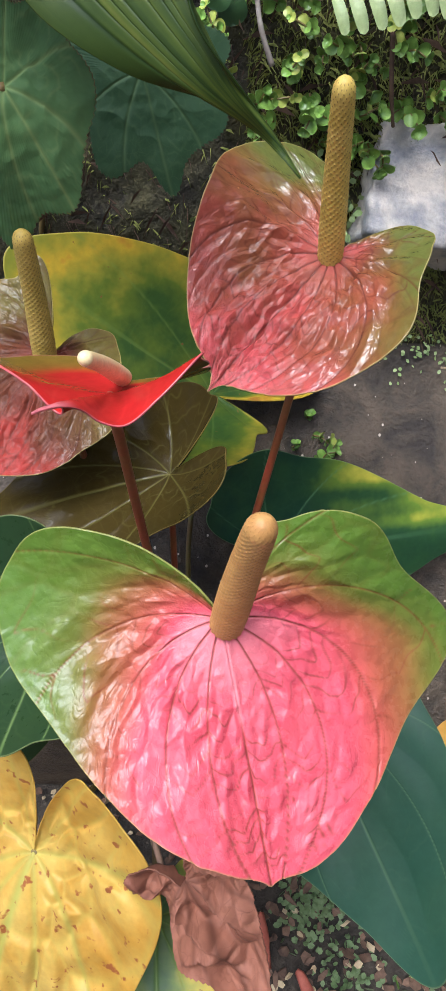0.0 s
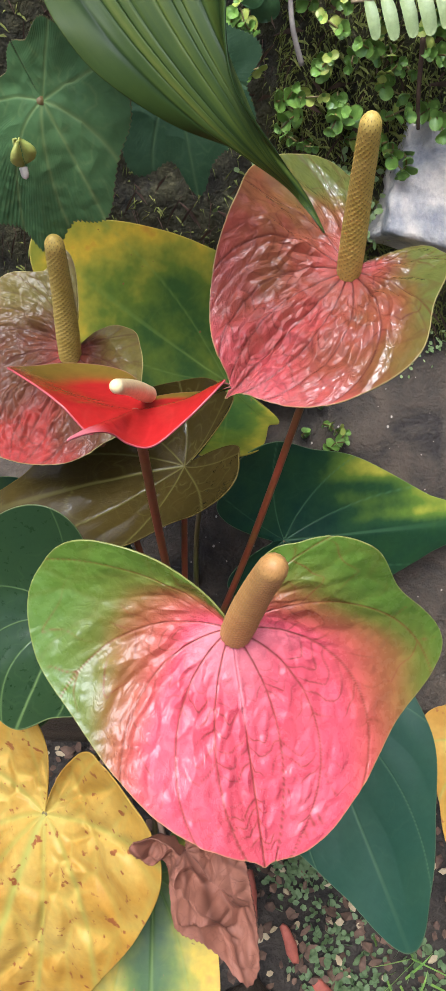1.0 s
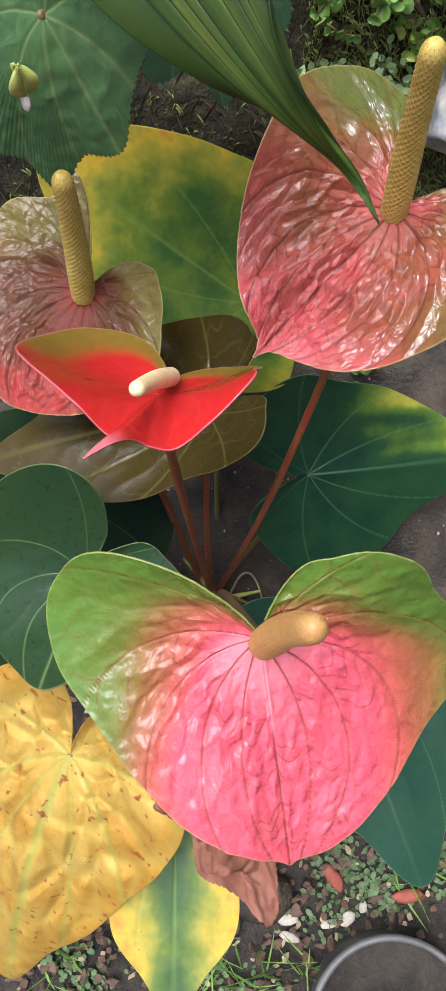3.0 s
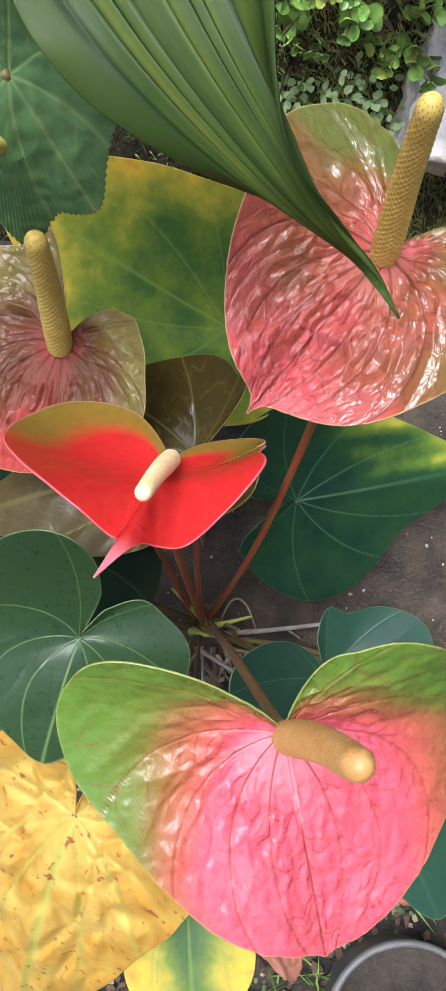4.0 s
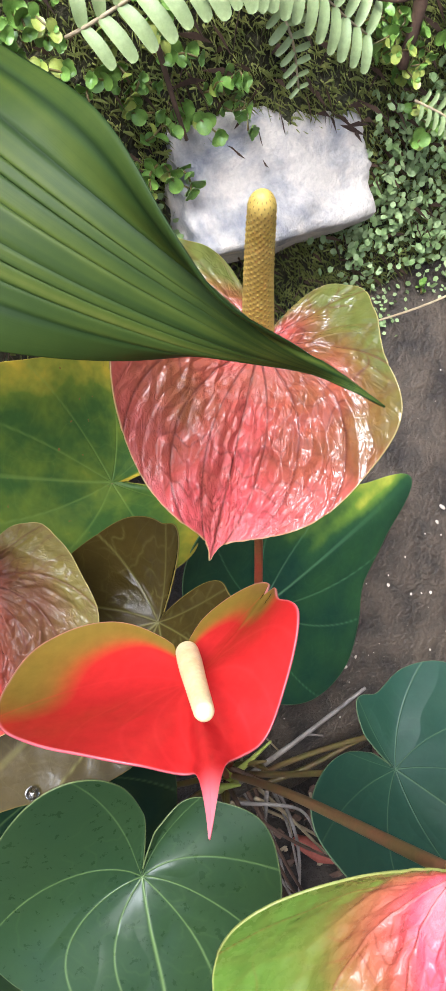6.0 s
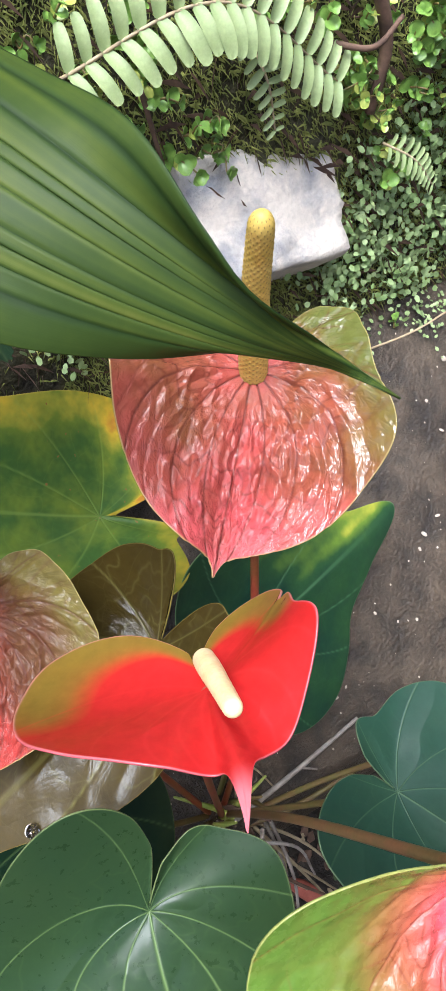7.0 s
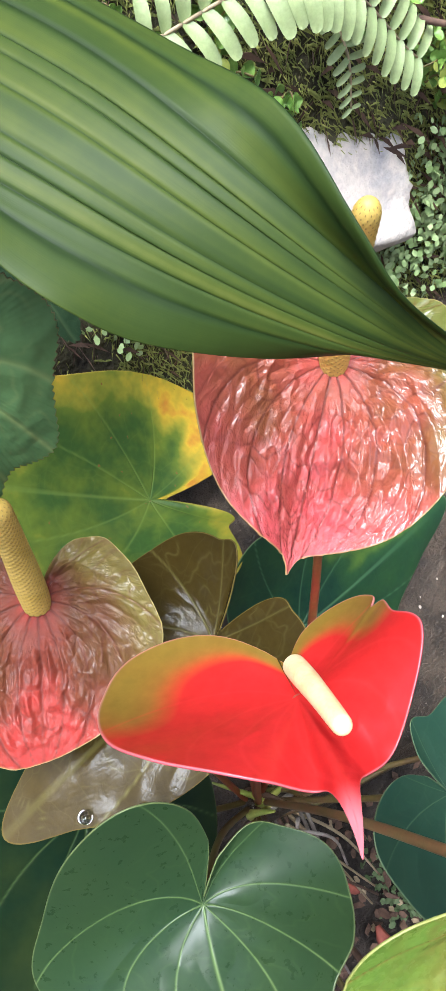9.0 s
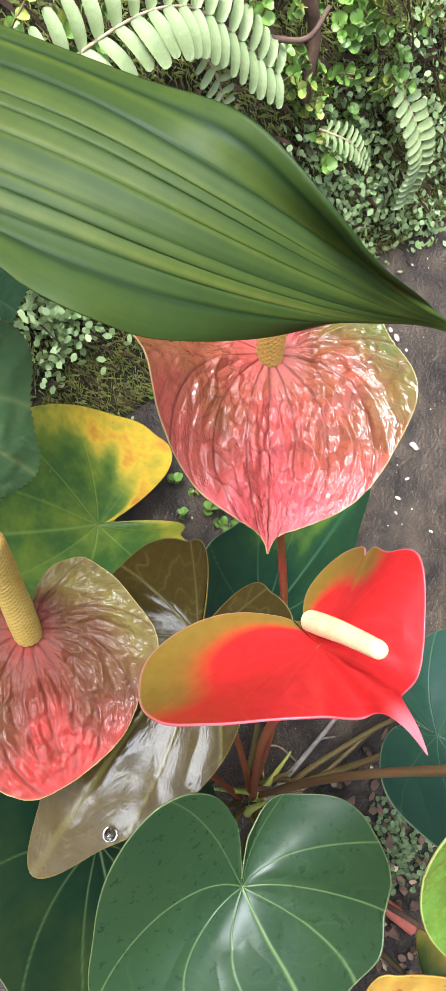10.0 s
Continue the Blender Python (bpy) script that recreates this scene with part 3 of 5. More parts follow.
def boulder(name, at, size, material, label, seed=3):
    bm = bmesh.new()
    bmesh.ops.create_icosphere(bm, subdivisions=5, radius=1.0)
    for v in bm.verts:
        c = v.co.copy()
        m = max(abs(c.x), abs(c.y), abs(c.z))
        c = c.lerp(c / m, 0.74)
        c += c.normalized() * (0.1 * noise.noise(c * 1.6 + Vector((seed, 0, 0))) + 0.05 * noise.noise(c * 4 + Vector((0, seed, 0))) + 0.015 * noise.noise(c * 14))
        v.co = Vector((c.x * size[0], c.y * size[1], c.z * size[2]))
    me = bpy.data.meshes.new(name)
    bm.to_mesh(me)
    bm.free()
    me.materials.append(material)
    me.polygons.foreach_set("use_smooth", [True] * len(me.polygons))
    ob = new(name, me)
    ob.matrix_world = pose(*at)
    return tagged(ob, label, "stone")


boulder("rock", (0.184, 0.455, 0.326, 38, 10, 0), (0.066, 0.038, 0.04), STONE, "pale grey weathered stone set in the mossy bank")

# ---- the plants ----
BASE = Vector((0.023, 0.18, 0.098))


def heart(start=45.0, full=95.0, inner=0.42, outer=0.95, base=0.14, margin=0.0, lean=0.0):
    """Greenness of a spathe: strong on the lobes and their margin, none towards the tip; the hub is palest."""
    def f(S, A, X, Y):
        lobes = smoothstep(start, full, np.abs(A + lean))
        hub = base * smoothstep(0.0, 0.7, S)
        return np.clip(hub + smoothstep(inner, outer, S) * lobes * 0.95 + margin * smoothstep(0.75, 1.0, S), 0, 1)
    return f


def shoulders(S, A, X, Y):
    """Pink from the hub to the tip, through brown to green on the outer lobes, whose limit falls towards the cleft."""
    limit = np.interp(np.abs(A), (0, 40, 60, 80, 105, 140, 180), (1.75, 1.34, 1.0, 0.77, 0.64, 0.55, 0.47))
    uneven = 0.06 * fbm(np.radians(A) * 3, S * 2, 41, 1.0, 2)
    # hub: its own paler pink, lightened further by a painted-in highlight
    return np.clip(0.1 * smoothstep(0.0, 0.5, S) + 0.9 * smoothstep(-0.62, 0.26, S - limit + uneven), 0, 1)


def rusty(lean, brown):
    """Red along the midrib and towards the tip, brown beside it, olive on the lobes and one margin."""
    def f(S, A, X, Y):
        red = (1 - smoothstep(0.06, 0.3, np.abs(Y))) * 0.6 + smoothstep(0.35, 0.9, X) * 0.7
        right = smoothstep(25, 95, A * lean) * smoothstep(0.5, 0.92, S) * 0.62
        lobes = smoothstep(72, 122, np.abs(A)) * smoothstep(0.25, 0.85, S) * 0.68
        return np.clip(0.04 + brown * np.clip(1 - red, 0, 1) + np.maximum(right, lobes), 0, 1)
    return f


def flat(amount=0.3, margin=0.0, base=0.0):
    def f(S, A, X, Y):
        return np.clip(amount + margin * smoothstep(0.5, 1.0, S) + base * smoothstep(120, 170, np.abs(A)), 0, 1)
    return f


def both(*rows):
    return [(0, 1.0, 1.2)] + [(side * d, st, th) for d, st, th in rows for side in (1, -1)]


VEINS = both((28, 1.0, 1.0), (58, 1.0, 1.0), (88, 1.0, 1.0), (116, 0.9, 0.9), (145, 0.7, 0.8))
LEAF_VEINS = both((30, 0.7, 0.8), (64, 0.7, 0.8), (108, 0.65, 0.7), (146, 0.4, 0.6))

GLOSSY_VEINS = both((42, 0.75, 0.8), (82, 0.75, 0.8), (122, 0.7, 0.75), (158, 0.5, 0.6))

SPECS = {
    "A": dict(hub=(0.0488, 0.1105, 0.4544), u=(0.223, -0.757, -0.614), n=(0.019, -0.626, 0.78),
              r=(1.0, 15.4, 47.7, 62.2, 61.6, 54.2, 53.6, 57.5, 64.0, 72.0, 75.6, 69.1, 65.3, 73.9, 54.4, 49.4, 36.0, 16.6, 0.6),
              h=(0.281, 0.283, 0.092, -0.031, 0.014, 0.166, 0.298, 0.358, 0.306, 0.182, 0.086, 0.011, -0.157, -0.335, -0.191, 0.032, 0.096, 0.127, 0.215)),
    "B": dict(hub=(0.0875, 0.2806, 0.4352), u=(-0.632, -0.744, -0.217), n=(-0.064, -0.229, 0.971),
              r=(3.6, 31.8, 54.9, 59.5, 57.7, 51.6, 56.2, 63.2, 69.3, 70.5, 68.5, 66.3, 60.0, 54.1, 41.0, 39.1, 38.4, 20.9, 1.3),
              h=(-0.198, -0.207, -0.087, 0.098, 0.309, 0.538, 0.31, 0.093, 0.097, -0.071, -0.062, 0.037, 0.155, 0.357, 0.466, 0.453, 0.273, 0.106, -0.095)),
    "R": dict(hub=(0.0106, 0.1794, 0.4669), u=(-0.142, -0.687, 0.713), n=(-0.048, 0.724, 0.688),
              r=(17.3, 34.7, 49.6, 50.7, 45.6, 38.7, 33.4, 31.0, 28.0, 31.5, 27.5, 26.5, 28.9, 33.5, 29.4, 33.3, 34.4, 24.0, 12.0),
              h=(0.317, 0.259, 0.21, 0.203, 0.261, 0.329, 0.296, 0.161, -0.107, 0.053, -0.19, -0.251, 0.029, 0.358, 0.366, 0.237, 0.132, 0.131, 0.223)),
    "C": dict(hub=(-0.0421, 0.2701, 0.3737), u=(-0.353, -0.856, -0.378), n=(-0.229, -0.312, 0.922),
              r=(6.4, 48.0, 46.8, 55.3, 54.6, 52.0, 50.0, 56.8, 62.6, 60.8, 58.0, 55.3, 50.5, 51.2, 42.9, 38.1, 33.0, 17.5, 2.1),
              h=(0.038, 0.072, 0.109, 0.142, 0.161, 0.167, 0.158, 0.133, 0.091, 0.033, 0.003, -0.015, -0.021, 0.028, 0.082, 0.072, 0.026, 0.008, 0.015)),
    "G": dict(hub=(-0.0322, 0.1473, 0.3216), u=(-0.357, -0.922, -0.148), n=(0.389, -0.291, 0.874),
              r=(23.5, 40.2, 56.5, 61.1, 56.8, 57.9, 55.8, 52.6, 52.2, 51.4, 41.3, 37.0, 31.6, 33.2, 36.8, 40.8, 35.7, 29.8, 17.4),
              h=(0.703, 0.683, 0.488, 0.111, -0.403, -0.744, -0.741, -0.393, 0.064, 0.453, 0.831, 1.246, 1.524, 1.484, 1.187, 0.825, 0.628, 0.593, 0.649)),
    "H": dict(hub=(0.0908, 0.1336, 0.2761), u=(0.476, -0.875, 0.087), n=(0.0, 0.1, 0.995),
              r=(14.1, 25.0, 38.5, 51.3, 55.7, 60.5, 68.5, 75.3, 96.3, 129.1, 111.8, 88.9, 74.5, 59.4, 59.5, 47.5, 35.0, 34.0, 19.9),
              h=(0.707, 0.812, 0.861, 0.799, 0.59, 0.3, 0.004, -0.203, -0.297, -0.323, -0.314, -0.26, -0.154, -0.029, 0.083, 0.193, 0.304, 0.444, 0.58)),
    "D": dict(hub=(0.0816, 0.2468, 0.2202), u=(0.987, 0.139, 0.082), n=(0.0, -0.507, 0.862),
              r=(9.4, 38.8, 50.7, 59.7, 74.4, 80.9, 79.1, 80.1, 104.7, 142.0, 104.7, 84.1, 71.7, 63.0, 65.6, 61.6, 53.8, 40.7, 9.6),
              h=(0.473, 0.336, 0.151, -0.033, -0.211, -0.325, -0.373, -0.361, -0.317, -0.265, -0.2, -0.094, 0.06, 0.243, 0.418, 0.561, 0.629, 0.627, 0.57)),
    "K": dict(hub=(0.0177, 0.237, 0.3275), u=(-0.973, -0.228, 0.023), n=(0.0, 0.1, 0.995),
              r=(5.1, 26.7, 35.3, 42.2, 46.4, 53.0, 63.1, 74.3, 89.2, 117.0, 92.9, 73.7, 55.1, 40.3, 41.0, 42.4, 33.8, 23.3, 4.8),
              h=(1.196, 1.058, 0.838, 0.599, 0.347, 0.15, -0.008, -0.123, -0.192, -0.226, -0.239, -0.214, -0.099, 0.138, 0.462, 0.822, 1.079, 1.231, 1.256)),
    "V": dict(hub=(0.0338, 0.3506, 0.2505), u=(-0.866, 0.208, 0.454), n=(0.389, -0.291, 0.874),
              r=(12.6, 64.4, 88.3, 83.5, 76.7, 74.4, 81.0, 102.8, 133.1, 154.6, 132.4, 106.4, 89.1, 77.7, 68.5, 57.1, 40.5, 37.1, 10.2),
              h=(0.353, 0.148, 0.021, 0.04, 0.19, 0.351, 0.422, 0.375, 0.282, 0.205, 0.142, 0.112, 0.192, 0.42, 0.704, 0.917, 0.941, 0.797, 0.58)),
    "Y": dict(hub=(-0.0369, 0.0637, 0.2647), u=(-0.376, -0.922, 0.092), n=(0.0, 0.1, 0.995),
              r=(17.7, 31.5, 40.0, 51.7, 65.5, 78.3, 94.0, 115.4, 143.2, 156.4, 116.4, 94.8, 77.4, 73.3, 68.3, 46.0, 36.0, 29.4, 14.0),
              h=(1.642, 1.426, 1.03, 0.522, -0.121, -0.705, -1.169, -1.424, -1.491, -1.456, -1.351, -1.109, -0.675, -0.091, 0.52, 1.092, 1.468, 1.685, 1.727)),
    "J": dict(hub=(-0.0381, 0.2952, 0.4946), u=(0.575, -0.747, -0.332), n=(0.0, -0.406, 0.914),
              r=(15.8, 16.6, 22.6, 30.0, 36.0, 40.0, 38.0, 35.5, 36.6, 35.6, 34.6, 36.5, 32.3, 29.8, 26.2, 21.7, 17.8, 16.3, 16.1),
              h=(0.568, 0.257, -0.143, -0.531, -0.903, -1.129, -1.193, -1.105, -0.941, -0.771, -0.57, -0.27, 0.126, 0.535, 0.86, 1.061, 1.096, 0.996, 0.811)),
    "Y2": dict(hub=(0.018, 0.04, 0.2), u=(0.1, -1, -0.16), n=(0, -0.1, 1),
              r=(3.8, 25.9, 37.6, 44.6, 47, 47.9, 49.4, 76.4, 92.4, 110, 92.4, 76.4, 49.4, 47.9, 47, 44.6, 37.6, 25.9, 3.8),
              h=(0.08, 0.08, 0.08, 0.08, 0.08, 0.08, 0.08, 0.08, 0.08, 0.08, 0.08, 0.08, 0.08, 0.08, 0.08, 0.08, 0.08, 0.08, 0.08)),
    "L": dict(hub=(-0.07, 0.21, 0.225), u=(-0.4, -0.9, -0.05), n=(0.4, -0.12, 1),
              r=(5.8, 39.6, 57.6, 68.4, 72, 73.4, 75.6, 99.7, 105.0, 125, 105.0, 99.7, 75.6, 73.4, 72, 68.4, 57.6, 39.6, 5.8),
              h=(0.08, 0.08, 0.08, 0.08, 0.08, 0.08, 0.08, 0.08, 0.08, 0.08, 0.08, 0.08, 0.08, 0.08, 0.08, 0.08, 0.08, 0.08, 0.08)),
    "Q": dict(hub=(0.205, 0.125, 0.22), u=(0.1, -1, -0.1), n=(0, 0, 1),
              r=(3.2, 22.0, 32.0, 38.0, 40, 40.8, 42.0, 61.6, 71.4, 85, 71.4, 61.6, 42.0, 40.8, 40, 38.0, 32.0, 22.0, 3.2),
              h=(0.08, 0.08, 0.08, 0.08, 0.08, 0.08, 0.08, 0.08, 0.08, 0.08, 0.08, 0.08, 0.08, 0.08, 0.08, 0.08, 0.08, 0.08, 0.08)),
    "J2": dict(hub=(0.0, 0.385, 0.45), u=(0.25, -0.55, -0.75), n=(0.1, -0.7, 0.7),
              r=(3.2, 22.0, 32.0, 38.0, 40, 40.8, 42.0, 48.4, 43.7, 52, 43.7, 48.4, 42.0, 40.8, 40, 38.0, 32.0, 22.0, 3.2),
              h=(-0.1, -0.1, -0.1, -0.1, -0.1, -0.1, -0.1, -0.1, -0.1, -0.1, -0.1, -0.1, -0.1, -0.1, -0.1, -0.1, -0.1, -0.1, -0.1)),
    "J3": dict(hub=(-0.072, 0.265, 0.515), u=(0.75, -0.5, -0.5), n=(0, -0.4, 0.9),
              r=(1.4, 9.9, 14.4, 17.1, 18, 18.4, 18.9, 25.2, 26.9, 32, 26.9, 25.2, 18.9, 18.4, 18, 17.1, 14.4, 9.9, 1.4),
              h=(-0.1, -0.1, -0.1, -0.1, -0.1, -0.1, -0.1, -0.1, -0.1, -0.1, -0.1, -0.1, -0.1, -0.1, -0.1, -0.1, -0.1, -0.1, -0.1)),
    "W": dict(hub=(0.038, 0.052, 0.322), u=(0.5, -0.75, -0.45), n=(-0.1, -0.6, 0.8),
              r=(1.9, 13.2, 19.2, 22.8, 24, 24.5, 25.2, 40.6, 50.4, 60, 50.4, 40.6, 25.2, 24.5, 24, 22.8, 19.2, 13.2, 1.9),
              h=(0.1, 0.1, 0.1, 0.1, 0.1, 0.1, 0.1, 0.1, 0.1, 0.1, 0.1, 0.1, 0.1, 0.1, 0.1, 0.1, 0.1, 0.1, 0.1)),
}
PALM_UP = [(0.0642, 0.1964, 0.5332), (0.0593, 0.2061, 0.5356), (0.0505, 0.2091, 0.5465), (0.0389, 0.2149, 0.5588), (0.035, 0.2254, 0.5669), (0.0332, 0.2473, 0.5727), (0.0269, 0.2724, 0.5699), (0.0115, 0.2964, 0.5741), (-0.0056, 0.3217, 0.5785), (-0.0384, 0.3517, 0.5776), (-0.0919, 0.3873, 0.5671), (-0.1441, 0.4149, 0.5512)]
PALM_LO = [(0.0643, 0.1964, 0.5331), (0.051, 0.212, 0.5382), (0.0406, 0.2179, 0.54), (0.0204, 0.2259, 0.5407), (0.0004, 0.2337, 0.5472), (-0.01, 0.2396, 0.5548), (-0.0162, 0.2482, 0.5587), (-0.0214, 0.2592, 0.5632), (-0.0385, 0.2845, 0.5676), (-0.0648, 0.3219, 0.5689), (-0.1067, 0.3706, 0.5622), (-0.148, 0.4104, 0.5498)]


def flower(key, material, label, spadix_to, spadix_r, spadix_mat_, stem_mid, stem_mat, tint, knob=(30, 13, 0.0003), stem_r=(0.0022, 0.0019), **how):
    spec = SPECS[key]
    hub, n = Vector(spec["hub"]), Vector(spec["n"])
    root = how.pop("spadix_from", hub)
    e = thing("anthurium_flower", BASE, label, "flower", "anthurium flowers")
    blade("spathe", spec, material, e, how.pop("veins", VEINS), tint, **how)
    end = Vector(spadix_to)
    root = Vector(root)
    way = (end - root).normalized()
    mid = (root + end) / 2 + way.cross(Vector((1, 0, 0))).normalized() * 0.0012
    radii = [spadix_r * k for k in (1.0, 1.02, 0.98, 0.9, 0.84, 0.79, 0.72)]
    under(tube("spadix", [root - way * 0.002 + n * 0.001, mid, end], radii, spadix_mat_, None, 240, 112, knob=knob, dome=0.07), e)
    under(tube("stem", [BASE + Vector((random.uniform(-0.006, 0.006), random.uniform(-0.004, 0.004), -0.02)), Vector(stem_mid), hub - n * 0.001], list(stem_r), stem_mat, None, 30, 12), e)
    return e


flower("A", PINK, "pink anthurium flower with green shoulders and tan spadix", (0.0572, 0.1062, 0.521), 0.0048, SPADIX_TAN, (0.035, 0.15, 0.3), STEM_B, knob=(32, 16, 0.0004), tint=shoulders, cross=(0.24, 1.0, 0.95, 0.85), rings=210, segs=520, vein_width=0.0003, groove=-0.0004, wrinkle=0.001, folds=(15, 9), quilt=(0.0004, 0.2, 0.4, 0.1), seed=3, ridge=0.0007, tail=0.0022, tail_width=1.3, rim_amount=0.55, spadix_from=(0.0505, 0.1102, 0.4544))
flower("B", RUST, "rusty red glossy wrinkled anthurium flower with tall ochre spadix", (0.0819, 0.2754, 0.5135), 0.0053, SPADIX, (0.055, 0.21, 0.27), STEM, rusty(1, 0.36), rings=190, segs=560, vein_width=0.0004, wrinkle=0.0018, folds=(15, 8), quilt=(0.0006, 0.19, 0.5, 0.4), cross=(0.28, 0.9, 0.8, 1.0), seed=8, tail=0.0075, tail_width=1.5, rim_amount=0.65)
flower("C", RUST_DULL, "rusty red wrinkled anthurium flower fading to olive margins", (-0.038, 0.2728, 0.4495), 0.0056, SPADIX, (-0.01, 0.22, 0.24), STEM, rusty(1, 0.42), rings=150, segs=420, vein_width=0.0005, wrinkle=0.0013, folds=(13, 7), quilt=(0.0005, 0.19, 0.5, 0.4), cross=(0.28, 0.9, 0.8, 1.0), seed=12)
flower("R", RED, "small bright red anthurium flower with bronze lobes, cream spadix", (0.0092, 0.1655, 0.4995), 0.003, CREAM, (0.014, 0.185, 0.3), STEM, heart(70, 112, 0.35, 0.9, 0.0), knob=None, seed=5, groove=0.0, segs=520, notch=(113, 0.1, 3.0), wrinkle=0.0003, folds=(8, 4), tail=0.027, tail_width=2.6, tail_to=(-0.0005, 0.145, 0.502), rim=0.016, rim_amount=0.4, spadix_from=(0.0138, 0.185, 0.4668))


def leaf(key, material, label, tint, stem_mid, stem_mat=STEM_G, **how):
    spec = SPECS[key]
    hub, n = Vector(spec["hub"]), Vector(spec["n"])
    e = thing("anthurium_leaf", BASE, label, "leaf", "anthurium leaves")
    how.setdefault("far", 1.5)
    how.setdefault("rim_amount", 0.5)
    blade("leaf_blade", spec, material, e, how.pop("veins", LEAF_VEINS), tint, **how)
    under(tube("leaf_stalk", [BASE + Vector((random.uniform(-0.01, 0.01), random.uniform(-0.006, 0.006), -0.02)), Vector(stem_mid), hub - n * 0.0012], [0.0022, 0.0017], stem_mat, None, 26, 10), e)
    return e


leaf("G", GREEN, "dark green heart-shaped anthurium leaf with pale veins", flat(0.22), (-0.01, 0.17, 0.2), veins=GLOSSY_VEINS, far=1.16, cleft=(0.85, 7.0), vein_width=0.00033, groove=0.0003, wave=0.0012, wrinkle=0.0008, folds=(8, 4), cross=(0.3, 0.8, 0.1, 1.2), rings=120, segs=700, seed=2)
leaf("H", BLUE_GREEN, "blue-green heart-shaped anthurium leaf, matt, below the pink flower", flat(0.1), (0.06, 0.155, 0.19), veins=GLOSSY_VEINS, far=1.16, cleft=(0.85, 7.0), vein_width=0.00033, groove=0.0003, wave=0.0012, wrinkle=0.0008, folds=(8, 4), cross=(0.3, 0.8, 0.1, 1.2), rings=120, segs=700, seed=4)
leaf("D", TEAL, "dark teal anthurium leaf with yellow patches near its tip", lambda S, A, X, Y: np.clip(0.15 + (0.62 + 0.5 * fbm(X * 4, Y * 22, 3, 1.0, 2)) * smoothstep(0.1, 0.4, X) * smoothstep(0.0, 0.1, Y) + 0.12 * smoothstep(0.2, 0.6, X), 0, 1), (0.05, 0.21, 0.16), vein_width=0.0006, wave=0.001, seed=6)
leaf("K", BRONZE, "glossy bronze young anthurium leaf with water drops", flat(0.4), (0.02, 0.2, 0.22), STEM, vein_width=0.0006, wave=0.001, wrinkle=0.0006, folds=(10, 7), cross=(0.45, 0.8, 0.3, 0.8), seed=7)
leaf("V", OLIVE, "yellowing olive anthurium leaf behind the flowers", lambda S, A, X, Y: np.clip(0.12 + 0.42 * smoothstep(0.6, 1.0, S) + 0.25 * smoothstep(0.3, 0.75, X) * smoothstep(-0.1, 0.4, fbm(X * 5, Y * 5, 17, 1.0, 2)) + 0.85 * smoothstep(85, 120, -A) * smoothstep(0.25, 0.7, S) - 0.5 * np.exp(-(((A + 118) / 8) ** 2)) * smoothstep(0.95, 0.6, S), 0, 0.82), (0.02, 0.27, 0.17), vein_width=0.0007, wave=0.0015, seed=9)
leaf("Y", YELLOW, "ageing yellow anthurium leaf with brown spots", flat(0.2, 0.3), (-0.01, 0.12, 0.19), cleft=(0.8, 10.0), vein_width=0.002, groove=-0.002, wave=0.0015, wrinkle=0.0022, folds=(7, 4), quilt=(0.005, 0.45, 0.6, 0.3), cross=(0.5, 0.8, 0.3, 0.5), seed=10)
leaf("Y2", OLIVE, "yellowing anthurium leaf with a green midrib", lambda S, A, X, Y: np.clip(0.95 - 0.9 * np.exp(-(Y / 0.14) ** 2) - 0.3 * smoothstep(0.5, 0.0, S), 0, 1), (0.01, 0.12, 0.16), vein_width=0.0007, wave=0.001, seed=14)
leaf("L", SHADE_GREEN, "dark green anthurium leaf with faint yellow mottling, shade painted into its green", lambda S, A, X, Y: np.clip(0.2 + 0.35 * fbm(X * 3, Y * 3, 4, 1.2, 2), 0, 0.8), (-0.02, 0.19, 0.16), vein_width=0.0006, wave=0.001, seed=15)
leaf("Q", YELLOW, "yellow anthurium leaf low beside the blue-green leaf", flat(0.3, 0.3), (0.1, 0.16, 0.14), vein_width=0.001, wave=0.001, seed=16)
BEGONIA_VEINS = both((42, 0.9, 1.3), (88, 0.9, 1.2), (138, 0.8, 1.0))


def begonia(key, label, stalk, seed, material=BEGONIA):
    e = thing("begonia_leaf", stalk[0], label, "leaf", "begonia leaves")
    blade("leaf_blade", SPECS[key], material, e, BEGONIA_VEINS, flat(0.3), vein_width=0.0006, groove=-0.0005, wave=0.002, seed=seed, far=2.2, serrate=0.045 if key == "J" else 0.055, wrinkle=0.0007, folds=(6, 6), cross=(0.42, 0.9, 0.4, 0.9), rings=150, segs=720)
    under(tube("leaf_stalk", stalk + [SPECS[key]["hub"]], [0.002, 0.0016], STEM_G, None, 24, 10), e)


begonia("J", "hairy dark green begonia leaf with a toothed edge", [(-0.16, 0.42, 0.24), (-0.12, 0.36, 0.4)], 21)
begonia("J2", "dull green begonia leaf with angular lobes, shade painted into its colour", [(-0.1, 0.44, 0.26), (-0.06, 0.43, 0.38)], 22, BEGONIA_SHADED)
begonia("J3", "small bright green begonia leaf", [(-0.17, 0.4, 0.24), (-0.12, 0.3, 0.45)], 23)

